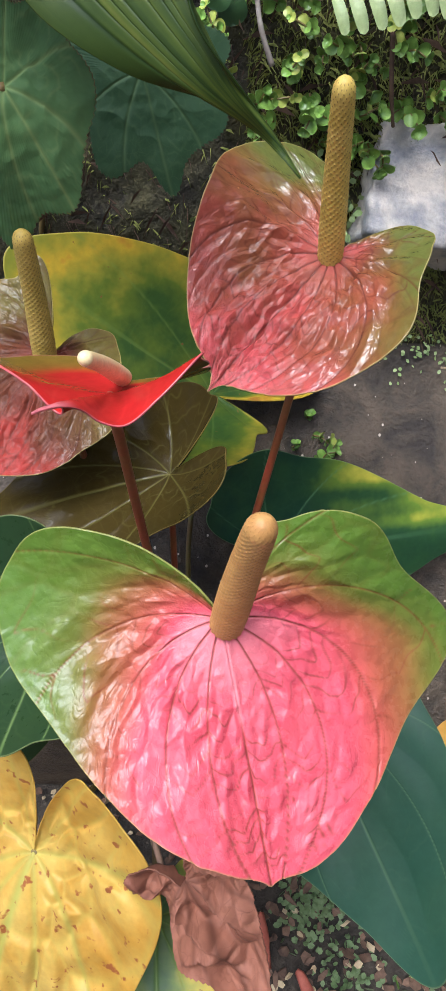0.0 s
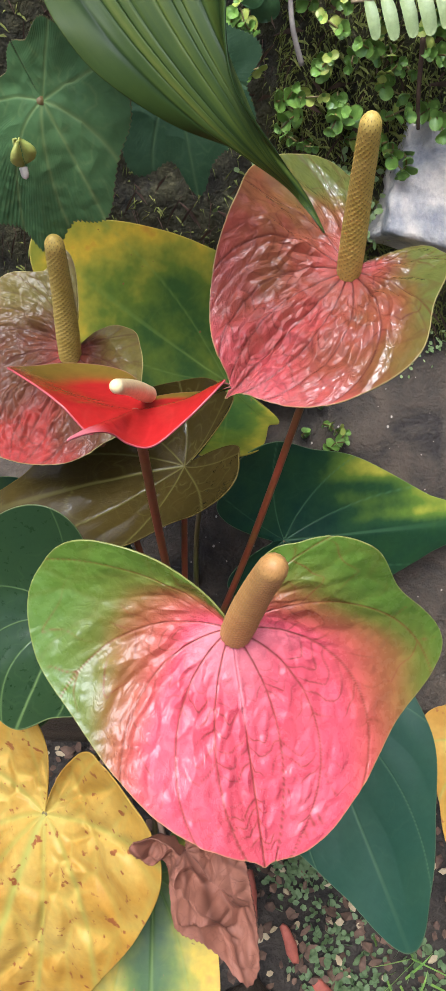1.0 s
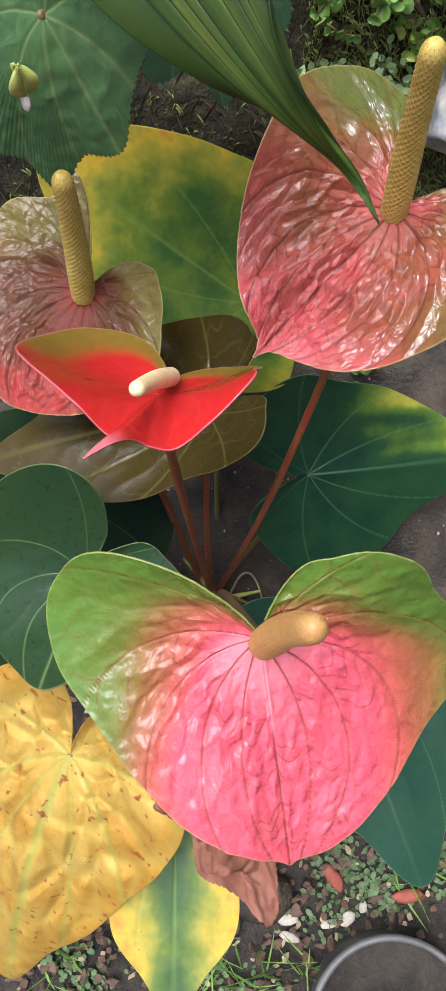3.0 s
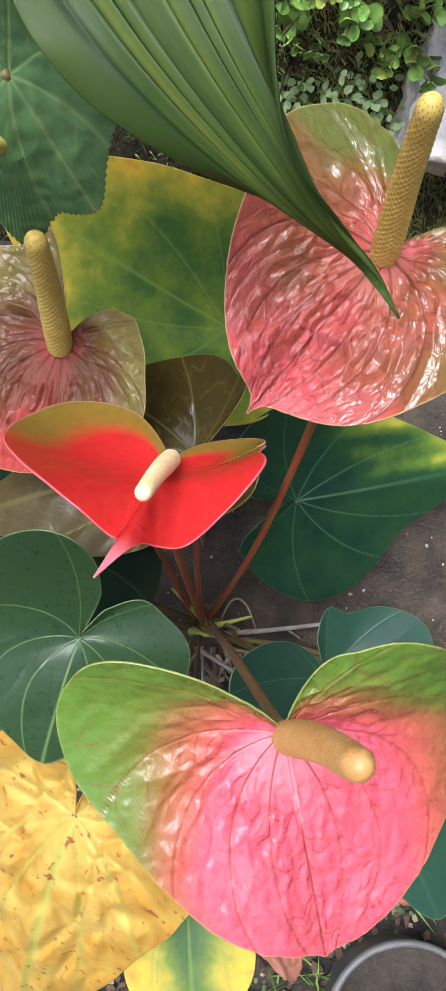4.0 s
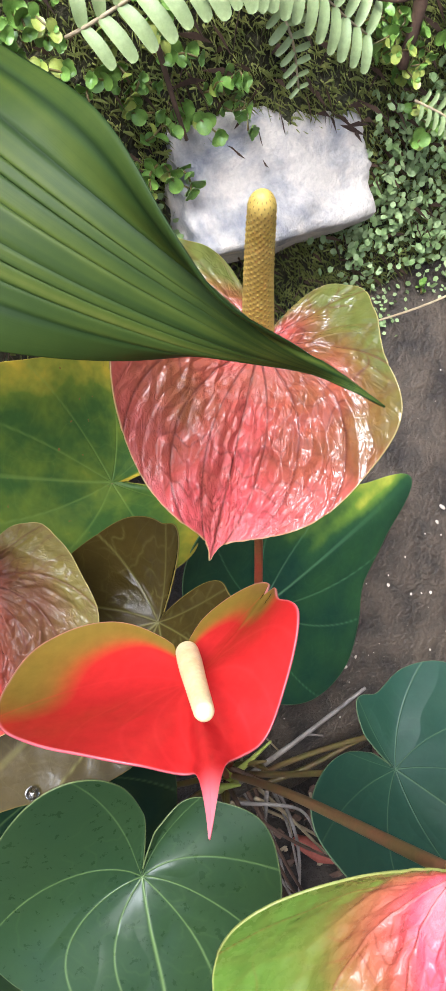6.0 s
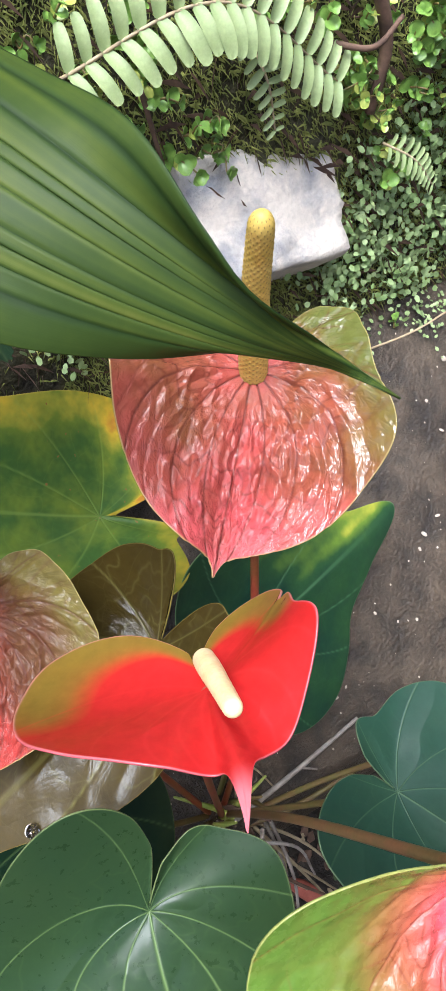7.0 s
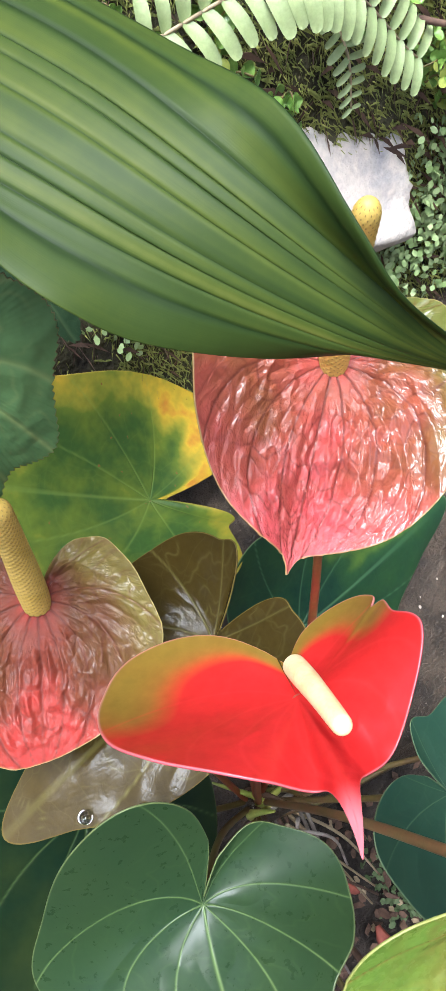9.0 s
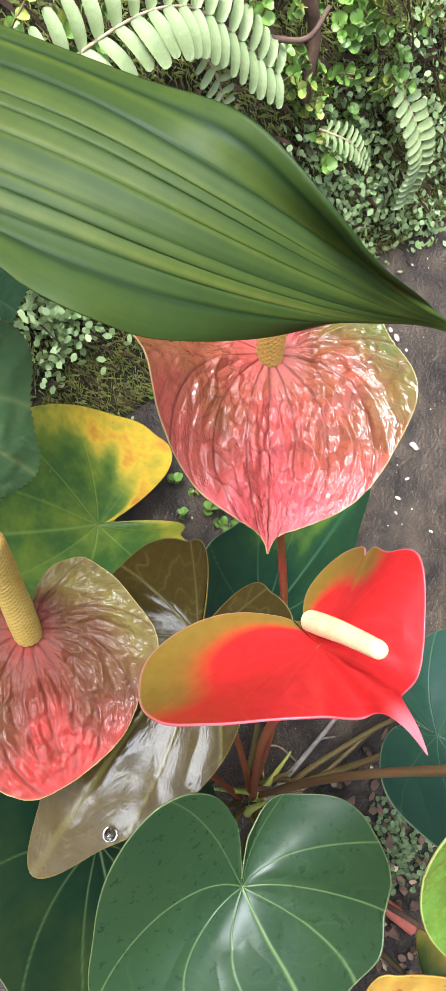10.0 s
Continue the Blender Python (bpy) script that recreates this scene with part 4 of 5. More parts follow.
# a pod of pale green wings beside the begonia leaf
pod = thing("begonia_pod", (-0.0445, 0.2775, 0.4855), "pale green winged begonia seed pod", "seed pod")
for k in range(3):
    a = 2.1 * k
    w = [Vector((0.0058 * math.sin(math.pi * i / 12) ** 0.7 * math.cos(a), 0.0058 * math.sin(math.pi * i / 12) ** 0.7 * math.sin(a), 0.011 * i / 12 - 0.0055)) for i in range(13)]
    axis = [Vector((0.0006 * math.cos(a), 0.0006 * math.sin(a), v.z)) for v in w]
    vs = [Vector(pod.location) + q for q in w + axis]
    wing = under(mesh_object("wing", vs, [(i, i + 1, 14 + i, 13 + i) for i in range(12)], LIME), pod)
    so = wing.modifiers.new("thickness", "SOLIDIFY")
    so.thickness = 0.0012
under(tube("tip", [(-0.0445, 0.2765, 0.4795), (-0.0435, 0.2735, 0.4765)], [0.0017, 0.0015], CHALK, None, 8, 10, dome=0.5), pod)


def drop(at, r):
    m, ns, ls, p = shader("water")
    p.inputs["Transmission Weight"].default_value = 1.0
    p.inputs["Roughness"].default_value, p.inputs["IOR"].default_value = 0.0, 1.33
    bm = bmesh.new()
    bmesh.ops.create_uvsphere(bm, u_segments=24, v_segments=16, radius=r)
    for v in bm.verts:
        v.co.z *= 0.6
    me = bpy.data.meshes.new("water_drop")
    bm.to_mesh(me)
    bm.free()
    me.materials.append(m)
    me.polygons.foreach_set("use_smooth", [True] * len(me.polygons))
    ob = new("water_drop", me)
    ob.location = at
    tagged(ob, "clear round water drop lying on the bronze leaf", "water drop", "water drops")


drop((-0.0615, 0.198, 0.3127), 0.003)
drop((-0.0415, 0.19, 0.3235), 0.0016)

dry = thing("dry_leaf", (0.03, 0.05, 0.32), "shrivelled brown dead leaf hanging under the pink flower", "dead leaf")
blade("leaf_blade", SPECS["W"], DRY, dry, LEAF_VEINS, flat(0.5), vein_width=0.0012, groove=0.001, wrinkle=0.0085, folds=(5, 4), quilt=(0.0015, 0.4, 0.4, 0.3), wave=0.013, seed=31, far=1.4, rings=110, segs=320, serrate=0.05)
under(tube("leaf_stalk", [BASE, (0.02, 0.12, 0.2), (0.02, 0.08, 0.3), (0.03, 0.05, 0.32)], [0.0016, 0.0013], BROWN, None, 24, 8), dry)


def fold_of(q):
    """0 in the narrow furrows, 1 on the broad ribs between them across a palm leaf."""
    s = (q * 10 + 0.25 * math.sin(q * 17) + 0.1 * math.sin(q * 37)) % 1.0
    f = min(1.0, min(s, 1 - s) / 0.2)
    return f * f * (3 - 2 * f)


def palm_leaf():
    e = thing("palm_leaf", (-0.24, 0.43, 0.25), "broad pleated green palm leaf tip arching overhead", "leaf")
    rows = 100

    def even(pts):
        """Places along the edge, evenly far from the tip."""
        line = bezier(pts, 900)
        total = sum((b - a).length for a, b in zip(line, line[1:]))
        run, out, nxt = 0.0, [line[0]], 1
        for a, b in zip(line, line[1:]):
            run += (b - a).length
            while nxt < rows and run >= nxt * total / (rows - 1) - 1e-9:
                out.append(b)
                nxt += 1
        while len(out) < rows:
            out.append(out[-1] * 2 - out[-2])
        return out

    up, lo = even(PALM_UP), even(PALM_LO)
    verts, faces, before = [], [], Vector((0, 0, 1))
    cols = 181
    normals = []
    for i in range(rows):
        a, b = up[i], lo[i]
        side = (b - a).normalized() if (b - a).length > 1e-6 else Vector((0, -1, 0))
        k0, k1 = max(i - 4, 0), min(i + 4, rows - 1)
        along = (up[k1] + lo[k1] - up[k0] - lo[k0]).normalized()
        n = along.cross(side).normalized()
        normals.append(n)
    for i in range(rows - 1, -1, -1):
        ref = Vector((0, 0, 1)) if i == rows - 1 else normals[i + 1]
        if normals[i].dot(ref) < 0:
            normals[i] = -normals[i]
    smooth = [sum((normals[min(max(i + d, 0), rows - 1)] for d in range(-5, 6)), Vector()).normalized() for i in range(rows)]
    def eased(line, i):
        """The edge's course without its small bends, for the ribs inside."""
        k = min(14, i, rows - 1 - i)
        return sum((line[i + d] for d in range(-k, k + 1)), Vector()) / (2 * k + 1)

    for i in range(rows):
        a, b, n = up[i], lo[i], smooth[i]
        a2, b2 = eased(up, i), eased(lo, i)
        w = (b - a).length
        for j in range(cols):
            q = j / (cols - 1)
            pleat = fold_of(q)
            arch = 4 * q * (1 - q)
            inside = min(1.0, 5 * q, 5 * (1 - q))
            verts.append(a.lerp(b, q).lerp(a2.lerp(b2, q), inside * inside * (3 - 2 * inside)) + n * (w * 0.05 * arch + min(w * 0.006, 0.00028) * (pleat - 0.5)))
    for i in range(rows - 1):
        for j in range(cols - 1):
            k = i * cols + j
            faces.append((k, k + 1, k + cols + 1, k + cols))
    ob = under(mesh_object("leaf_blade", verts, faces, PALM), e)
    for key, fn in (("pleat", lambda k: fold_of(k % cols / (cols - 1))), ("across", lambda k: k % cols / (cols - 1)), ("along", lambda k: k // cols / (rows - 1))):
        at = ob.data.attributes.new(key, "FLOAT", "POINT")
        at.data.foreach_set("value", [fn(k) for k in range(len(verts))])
    sol = ob.modifiers.new("thickness", "SOLIDIFY")
    sol.thickness = 0.0005
    end = (up[-1] + lo[-1]) / 2
    under(tube("leaf_stalk", [end, end + Vector((-0.05, 0.05, -0.02)), (-0.22, 0.43, 0.4), (-0.24, 0.43, 0.2)], [0.004, 0.005, 0.006], STEM_G, None, 30, 10), e)
    return e


def palm_mat():
    m, ns, ls, p = shader("palm_leaf")
    vec = coords(ns)
    xy = ns.new("ShaderNodeCombineXYZ")
    ls.new(calc(ns, ls, "MULTIPLY", attr(ns, "across"), 11.0), xy.inputs[0])
    ls.new(calc(ns, ls, "MULTIPLY", attr(ns, "along"), 1.8), xy.inputs[1])
    streak = noise_tex(ns, ls, xy.outputs[0], 1.0, 1, 0.5)
    fibre = ns.new("ShaderNodeCombineXYZ")
    ls.new(calc(ns, ls, "MULTIPLY", attr(ns, "across"), 220.0), fibre.inputs[0])
    ls.new(calc(ns, ls, "MULTIPLY", attr(ns, "along"), 5.0), fibre.inputs[1])
    fine = noise_tex(ns, ls, fibre.outputs[0], 1.0, 2, 0.5)
    st = noise_tex(ns, ls, vec, 160, 4, 0.6)
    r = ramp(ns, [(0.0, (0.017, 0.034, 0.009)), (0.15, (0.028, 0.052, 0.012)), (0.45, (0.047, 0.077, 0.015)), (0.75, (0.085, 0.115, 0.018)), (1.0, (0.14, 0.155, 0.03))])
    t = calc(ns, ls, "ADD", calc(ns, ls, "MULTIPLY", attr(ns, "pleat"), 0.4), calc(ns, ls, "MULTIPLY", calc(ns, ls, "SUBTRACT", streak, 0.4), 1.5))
    t = calc(ns, ls, "ADD", t, calc(ns, ls, "MULTIPLY", calc(ns, ls, "SUBTRACT", fine, 0.5), 0.12))
    t = calc(ns, ls, "ADD", t, calc(ns, ls, "MULTIPLY", calc(ns, ls, "SUBTRACT", st, 0.5), 0.3))
    # colour is darker along the narrow furrows than on the ribs
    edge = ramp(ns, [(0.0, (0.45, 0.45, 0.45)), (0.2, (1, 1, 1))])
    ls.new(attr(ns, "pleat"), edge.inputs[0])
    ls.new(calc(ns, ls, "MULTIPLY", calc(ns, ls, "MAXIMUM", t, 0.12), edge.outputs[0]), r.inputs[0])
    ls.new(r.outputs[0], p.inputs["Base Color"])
    p.inputs["Roughness"].default_value = 0.42
    p.inputs["Specular IOR Level"].default_value = 0.14
    bumped(ns, ls, p, calc(ns, ls, "ADD", st, fine), 0.08, 0.0003)
    tr = ns.new("ShaderNodeBsdfTranslucent")
    ls.new(r.outputs[0], tr.inputs["Color"])
    ms = ns.new("ShaderNodeMixShader")
    ms.inputs[0].default_value = 0.3
    ls.new(p.outputs[0], ms.inputs[1])
    ls.new(tr.outputs[0], ms.inputs[2])
    ls.new(ms.outputs[0], ns["Material Output"].inputs[0])
    return m


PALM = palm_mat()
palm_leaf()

# ---- the mossy bank, its plants, and the litter ----
def bank_spot(x, z):
    """The place on the bank's face at that x and height, and its outward normal."""
    lo, hi = 0.4, 0.56
    for _ in range(30):
        m = (lo + hi) / 2
        lo, hi = (m, hi) if bank_z(x, m) < z else (lo, m)
    return Vector((x, lo, z)), Vector((0, -0.93, 0.36))


def round_leaf_mesh(name, w, l, material, fold=0.15, blunt=1.0):
    """A small fleshy oval leaf from its foot along +y."""
    verts, faces = [], []
    for i in range(9):
        f = (1 - math.cos(math.pi * i / 8)) / 2
        half = w * math.sin(math.pi * (0.03 + 0.95 * i / 8)) ** blunt
        for j in range(5):
            q = (j - 2) / 2
            verts.append((half * q, l * f, l * fold * (q * q) + l * 0.12 * math.sin(math.pi * f)))
    for i in range(8):
        for j in range(4):
            a = i * 5 + j
            faces.append((a, a + 1, a + 6, a + 5))
    me = bpy.data.meshes.new(name)
    me.from_pydata(verts, [], faces)
    me.materials.append(material)
    me.polygons.foreach_set("use_smooth", [True] * len(me.polygons))
    return me


LEAF_R = round_leaf_mesh("leaf", 0.0048, 0.0098, ROUND)
LEAF_L = round_leaf_mesh("leaf", 0.0045, 0.009, LIME)
LEAF_S = round_leaf_mesh("leaf", 0.0034, 0.007, ROUND)


def sprig(leaves, pairs, length, seed, label):
    """A creeping stem with pairs of round leaves, built along +z at the origin."""
    rng = random.Random(seed)
    e = thing("creeping_sprig", (0, 0, 0), label, "creeper", "round-leaved creepers")
    line = [Vector((0.002 * rng.uniform(-1, 1) * k, 0.002 * rng.uniform(-1, 1) * k, length * k / 3)) for k in range(4)]
    tube("stem", line, [0.0007, 0.0005], STEM_G, e, 10, 6)
    pts = bezier(line, pairs)
    for k, q in enumerate(pts):
        for side in range(2 if k < pairs - 1 else 4):
            lf = new("leaf", leaves[rng.randrange(len(leaves))])
            lf.parent = e
            spin = 90 * (k % 2) + 180 * side + rng.uniform(-25, 25) if k < pairs - 1 else 90 * side + rng.uniform(-15, 15)
            lf.matrix_basis = Matrix.Translation(q) @ pose(0, 0, 0, 0, 0, spin) @ pose(0, 0, 0, rng.uniform(5, 40), rng.uniform(-15, 15), 0) @ Matrix.Scale(rng.uniform(0.55, 0.9) * (0.75 if k == pairs - 1 else 1), 4)
    return e


sprigs = [sprig([LEAF_R, LEAF_R, LEAF_S], 4, 0.016, 1, "green creeper sprig with small round fleshy leaves"), sprig([LEAF_R, LEAF_S], 3, 0.01, 2, "green creeper sprig with small round fleshy leaves"), sprig([LEAF_L, LEAF_R], 4, 0.018, 3, "lime green creeper sprig with round leaves"), sprig([LEAF_S, LEAF_S, LEAF_L], 5, 0.02, 4, "green creeper sprig with small round fleshy leaves")]


def plant_sprig(k, at, out, rng):
    q = out.to_track_quat("Z", "Y").to_matrix().to_4x4()
    return copy_thing(sprigs[k], Matrix.Translation(at) @ q @ pose(0, 0, 0, rng.uniform(-45, 45), rng.uniform(-45, 45), rng.uniform(0, 360)))


rng = random.Random(7)
# (x, height, spread in x, spread in height, how many)
for x, z, sx, sz, count in ((0.08, 0.405, 0.022, 0.024, 10), (0.1, 0.38, 0.018, 0.014, 7), (0.117, 0.405, 0.01, 0.012, 6), (0.122, 0.37, 0.01, 0.008, 5), (0.15, 0.385, 0.012, 0.006, 5), (0.17, 0.393, 0.012, 0.006, 4), (0.09, 0.46, 0.03, 0.012, 8), (0.305, 0.39, 0.02, 0.02, 10), (0.258, 0.392, 0.012, 0.012, 5), (0.268, 0.37, 0.008, 0.008, 3), (0.32, 0.405, 0.02, 0.02, 8), (0.06, 0.38, 0.015, 0.03, 6), (0.21, 0.43, 0.05, 0.012, 7), (0.39, 0.4, 0.04, 0.03, 6), (0.0, 0.4, 0.03, 0.02, 4), (0.3, 0.42, 0.03, 0.02, 14), (0.24, 0.405, 0.03, 0.012, 10), (0.07, 0.44, 0.025, 0.015, 10), (0.34, 0.37, 0.03, 0.03, 10), (0.13, 0.42, 0.02, 0.015, 8), (0.03, 0.42, 0.03, 0.02, 8), (0.29, 0.34, 0.02, 0.015, 6), (0.2, 0.455, 0.05, 0.01, 8)):
    for _ in range((2 * count + 2) // 3):
        at, out = bank_spot(x + rng.gauss(0, sx * 0.6), z + rng.gauss(0, sz * 0.6))
        plant_sprig(rng.randrange(4), at + out * rng.uniform(0.003, 0.016), out, rng)
for x, y in ((0.095, 0.345), (0.105, 0.366), (0.12, 0.346), (0.113, 0.34), (0.108, 0.355), (0.124, 0.418), (0.13, 0.405), (0.245, 0.41), (0.115, 0.33), (0.3, 0.4)):
    plant_sprig(rng.randrange(4), Vector((x, y, concrete_z(x, y))), Vector((0, -0.4, 0.9)), rng)
for k, ob in enumerate(sprigs):
    at, out = bank_spot(0.14 + 0.04 * k, 0.44)
    ob.matrix_basis = Matrix.Translation(at) @ out.to_track_quat("Z", "Y").to_matrix().to_4x4()


# two dark coin-shaped leaves on thin stalks beside the pale twig
COIN = round_leaf_mesh("leaf_blade", 0.0082, 0.0155, DARK_ROUND, 0.05)
for x, z, spin in ((0.043, 0.428, 20), (0.028, 0.437, -35)):
    at, out = bank_spot(x, z)
    coin = thing("coin_leaf", at, "dark green coin-shaped leaf on the mossy bank", "leaf", "coin-shaped leaves")
    face = at + out * 0.012
    lf = under(new("leaf_blade", COIN), coin)
    lf.matrix_basis = Matrix.Translation(face) @ out.to_track_quat("Z", "Y").to_matrix().to_4x4() @ pose(0, 0, 0, 8, 0, spin)
    under(tube("leaf_stalk", [at - out * 0.004, at + out * 0.006, face], [0.0006, 0.0005], STEM_G, None, 8, 6), coin)


def stuff(name, pieces, material, label, category):
    """Many tiny faces in one mesh: pieces yields lists of corner places, one list a face."""
    verts, faces = [], []
    for corners in pieces:
        a = len(verts)
        verts += corners
        faces.append(tuple(range(a, a + len(corners))))
    return tagged(mesh_object(name, verts, faces, material, smooth=False), label, category, kind="stuff")


def tufts(count, xs, zs, length, seed, width=0.0007):
    r = random.Random(seed)
    for _ in range(count):
        at, out = bank_spot(r.uniform(*xs), r.uniform(*zs))
        d = (out + Vector((r.gauss(0, 0.8), r.gauss(0, 0.5), r.gauss(-0.4, 0.7)))).normalized() * length * r.uniform(0.5, 1.3)
        s = d.orthogonal().normalized() * width
        bend = Vector((0, 0, -0.3 * length))
        yield [at - s, at + s, at + d * 0.6 + s * 0.7, at + d + bend]


stuff("moss_tufts", tufts(26000, (0.05, 0.5), (0.24, 0.5), 0.007, 3, 0.0005), MOSS_A, "short yellowish green moss strands on the bank", "moss")
# Bright strands thinned out here to imitate the deep shade behind the leaves.
stuff("moss_tufts", tufts(1200, (-0.2, 0.06), (0.24, 0.5), 0.007, 13, 0.0005), MOSS_A, "sparse moss strands on the dark soil behind the leaves, thinned to stand in for shade", "moss")
stuff("root_fibres", tufts(1500, (-0.2, 0.5), (0.24, 0.5), 0.02, 5, 0.00028), BROWN, "thin brown dead fibres hanging in the moss", "fibres")


def tiny_leaves(centres, per, spread, size, seed, ground=False):
    r = random.Random(seed)
    for cx, cz in centres:
        for _ in range(per):
            x = cx + r.gauss(0, spread)
            if ground:
                y = cz + r.gauss(0, spread)
                at, out = Vector((x, y, ground(x, y) + r.uniform(0.0, 0.01))), Vector((0, -0.3, 1))
            else:
                at, out = bank_spot(x, cz + r.gauss(0, spread))
                at = at + out * r.uniform(0.002, 0.016)
            n = (out + Vector((r.gauss(0, 0.6), r.gauss(0, 0.4), r.gauss(0, 0.6)))).normalized()
            u = n.orthogonal().normalized()
            u = Matrix.Rotation(r.uniform(0, 6.28), 3, n) @ u
            v = n.cross(u)
            l, w = size * r.uniform(0.6, 1.3), size * 0.38
            yield [at, at + u * l * 0.4 + v * w, at + u * l * 0.8 + v * w * 0.8, at + u * l, at + u * l * 0.8 - v * w * 0.8, at + u * l * 0.4 - v * w]


stuff("small_weeds", tiny_leaves([(0.24, 0.29), (0.255, 0.275), (0.27, 0.29), (0.285, 0.3), (0.3, 0.27), (0.315, 0.255), (0.335, 0.29), (0.35, 0.3), (0.36, 0.27), (0.39, 0.25), (0.41, 0.24), (0.1, 0.335), (0.11, 0.32), (0.085, 0.33), (0.07, 0.32), (0.06, 0.33), (0.27, 0.32), (0.3, 0.32), (0.33, 0.33), (0.37, 0.34), (0.4, 0.32), (0.42, 0.29), (0.34, 0.36), (0.38, 0.38), (0.31, 0.35), (0.28, 0.345)], 100, 0.012, 0.0055, 9), WEED, "fine pale green weeds with tiny leaves along the stone", "weeds")
stuff("ledge_weeds", tiny_leaves([(0.2, 0.415), (0.24, 0.42), (0.26, 0.405), (0.17, 0.42), (0.07, 0.42), (0.03, 0.42), (0.33, 0.4)], 90, 0.012, 0.0036, 10, concrete_z), WEED, "fine pale green weeds with tiny leaves on the ledge", "weeds")


def fern(foot, end, sag, pairs, size, label, seed, taper=0.55, wide=0.165):
    """An arching frond: a thin rachis and two rows of oblong leaflets."""
    r = random.Random(seed)
    foot, end = Vector(foot), Vector(end)
    e = thing("fern_frond", foot, label, "fern", "fern fronds")
    mid = (foot + end) / 2 + Vector(sag)
    pts = bezier([foot, mid, end], pairs)
    under(tube("rachis", [foot, mid, end], [0.0009, 0.0005], STRAW, None, 24, 6), e)
    out = Vector((0, -0.75, 0.66))
    me = {}
    for k in range(1, pairs):
        d = (pts[min(k + 1, pairs - 1)] - pts[k - 1]).normalized()
        s = d.cross(out).normalized()
        for side in (1, -1):
            f = k / (pairs - 1)
            size_here = size * (1 - taper * abs(f - 0.35) * 1.3) * r.uniform(0.92, 1.05)
            key = round(size_here, 4)
            if key not in me:
                me[key] = round_leaf_mesh("leaflet", key * wide, key, FERN, 0.04, 0.5)
            lf = new("leaflet", me[key])
            y = (s * side + d * 0.25).normalized()
            z = (out + Vector((r.gauss(0, 0.12), 0, r.gauss(0, 0.12)))).normalized()
            x = y.cross(z).normalized()
            z = x.cross(y)
            m = Matrix((x, y, z)).transposed().to_4x4()
            under(lf, e)
            lf.matrix_basis = Matrix.Translation(pts[k]) @ m
    return e


fern((0.085, 0.45, 0.452), (0.234, 0.435, 0.418), (0, -0.012, 0.042), 20, 0.0235, "pale green fern frond arching over the bank", 1, 0.3)
fern((0.337, 0.426, 0.382), (0.346, 0.402, 0.3), (0.006, -0.012, 0.0), 16, 0.016, "pale green fern frond hanging down the bank", 2, 0.5, 0.2)
fern((0.178, 0.44, 0.455), (0.19, 0.425, 0.41), (0, -0.006, 0.004), 9, 0.012, "small green fern frond in the moss", 3)
fern((0.272, 0.43, 0.372), (0.308, 0.415, 0.34), (0, -0.005, 0.006), 11, 0.011, "small green fern frond in the moss", 4)
fern((0.3, 0.45, 0.45), (0.36, 0.42, 0.43), (0, -0.01, 0.01), 12, 0.02, "pale green fern frond arching over the bank", 5)

# a dark root and a red twig between the fronds
for name, pts, rad, mat, label, cat in (
    ("tree_root", [(0.262, 0.455, 0.46), (0.275, 0.448, 0.42), (0.268, 0.442, 0.385)], [0.0042, 0.003], BROWN, "dark brown root running down the bank", "root"),
    ("twig", [(0.235, 0.445, 0.432), (0.255, 0.435, 0.43), (0.275, 0.44, 0.438)], [0.0018, 0.0014], BROWN, "reddish twig lying across the moss", "twig"),
    ("twig", [(0.34, 0.44, 0.43), (0.35, 0.43, 0.39), (0.335, 0.42, 0.35)], [0.0007, 0.0005], BROWN, "thin dark twig hanging on the bank", "twig"),
    ("twig", [(0.052, 0.455, 0.458), (0.056, 0.445, 0.44), (0.063, 0.44, 0.423)], [0.0012, 0.0016], TWIG, "pale broken twig stuck in the moss", "twig"),
    ("twig", [(0.125, 0.445, 0.44), (0.13, 0.44, 0.41), (0.135, 0.44, 0.39)], [0.0014, 0.001], BROWN, "thin brown twig in the moss", "twig"),
    ("twig", [(0.03, 0.172, 0.108), (0.085, 0.178, 0.112), (0.14, 0.186, 0.114)], [0.0022, 0.0013], TWIG, "long pale twig lying on the concrete ledge", "twig"),
    ("twig", [(0.085, 0.179, 0.112), (0.098, 0.172, 0.104)], [0.001, 0.0007], TWIG, "short pale twig lying on the concrete ledge", "twig"),
    ("dry_stalk", [(0.035, 0.178, 0.1), (0.045, 0.195, 0.13), (0.055, 0.192, 0.135), (0.066, 0.176, 0.1)], [0.0009, 0.0007], STRAW, "bent yellow straw at the foot of the plant", "straw"),
    ("leaf_stalk_dead", [(0.03, 0.168, 0.09), (0.07, 0.16, 0.092), (0.125, 0.158, 0.094)], [0.0022, 0.0016], STEM_G, "dull green stalk lying along the ledge", "stalk"),
    ("twig", [(0.2, 0.4, 0.228), (0.29, 0.385, 0.235), (0.33, 0.38, 0.25)], [0.0009, 0.0007], STRAW, "thin straw lying below the stone", "twig"),
):
    tagged(tube(name, pts, rad, mat, None, 20, 8, lump=0.12), label, cat)
r4 = random.Random(4)
for k in range(16):
    a = Vector((0.03 + r4.gauss(0, 0.012), 0.168 + r4.gauss(0, 0.006), 0.09))
    b = Vector((0.05 + r4.gauss(0, 0.035), 0.085 + r4.gauss(0, 0.03), -0.03 + r4.gauss(0, 0.04)))
    tagged(tube("dry_stalk", [a, (a + b) / 2 + Vector((r4.gauss(0, 0.012), 0, 0.012)), b], [0.0016, 0.0008], r4.choice([STRAW, STRAW, TWIG, BROWN]), None, 14, 7, lump=0.15), "withered tan stalk hanging from the plant's foot", "dead stalk", "dead stalks")
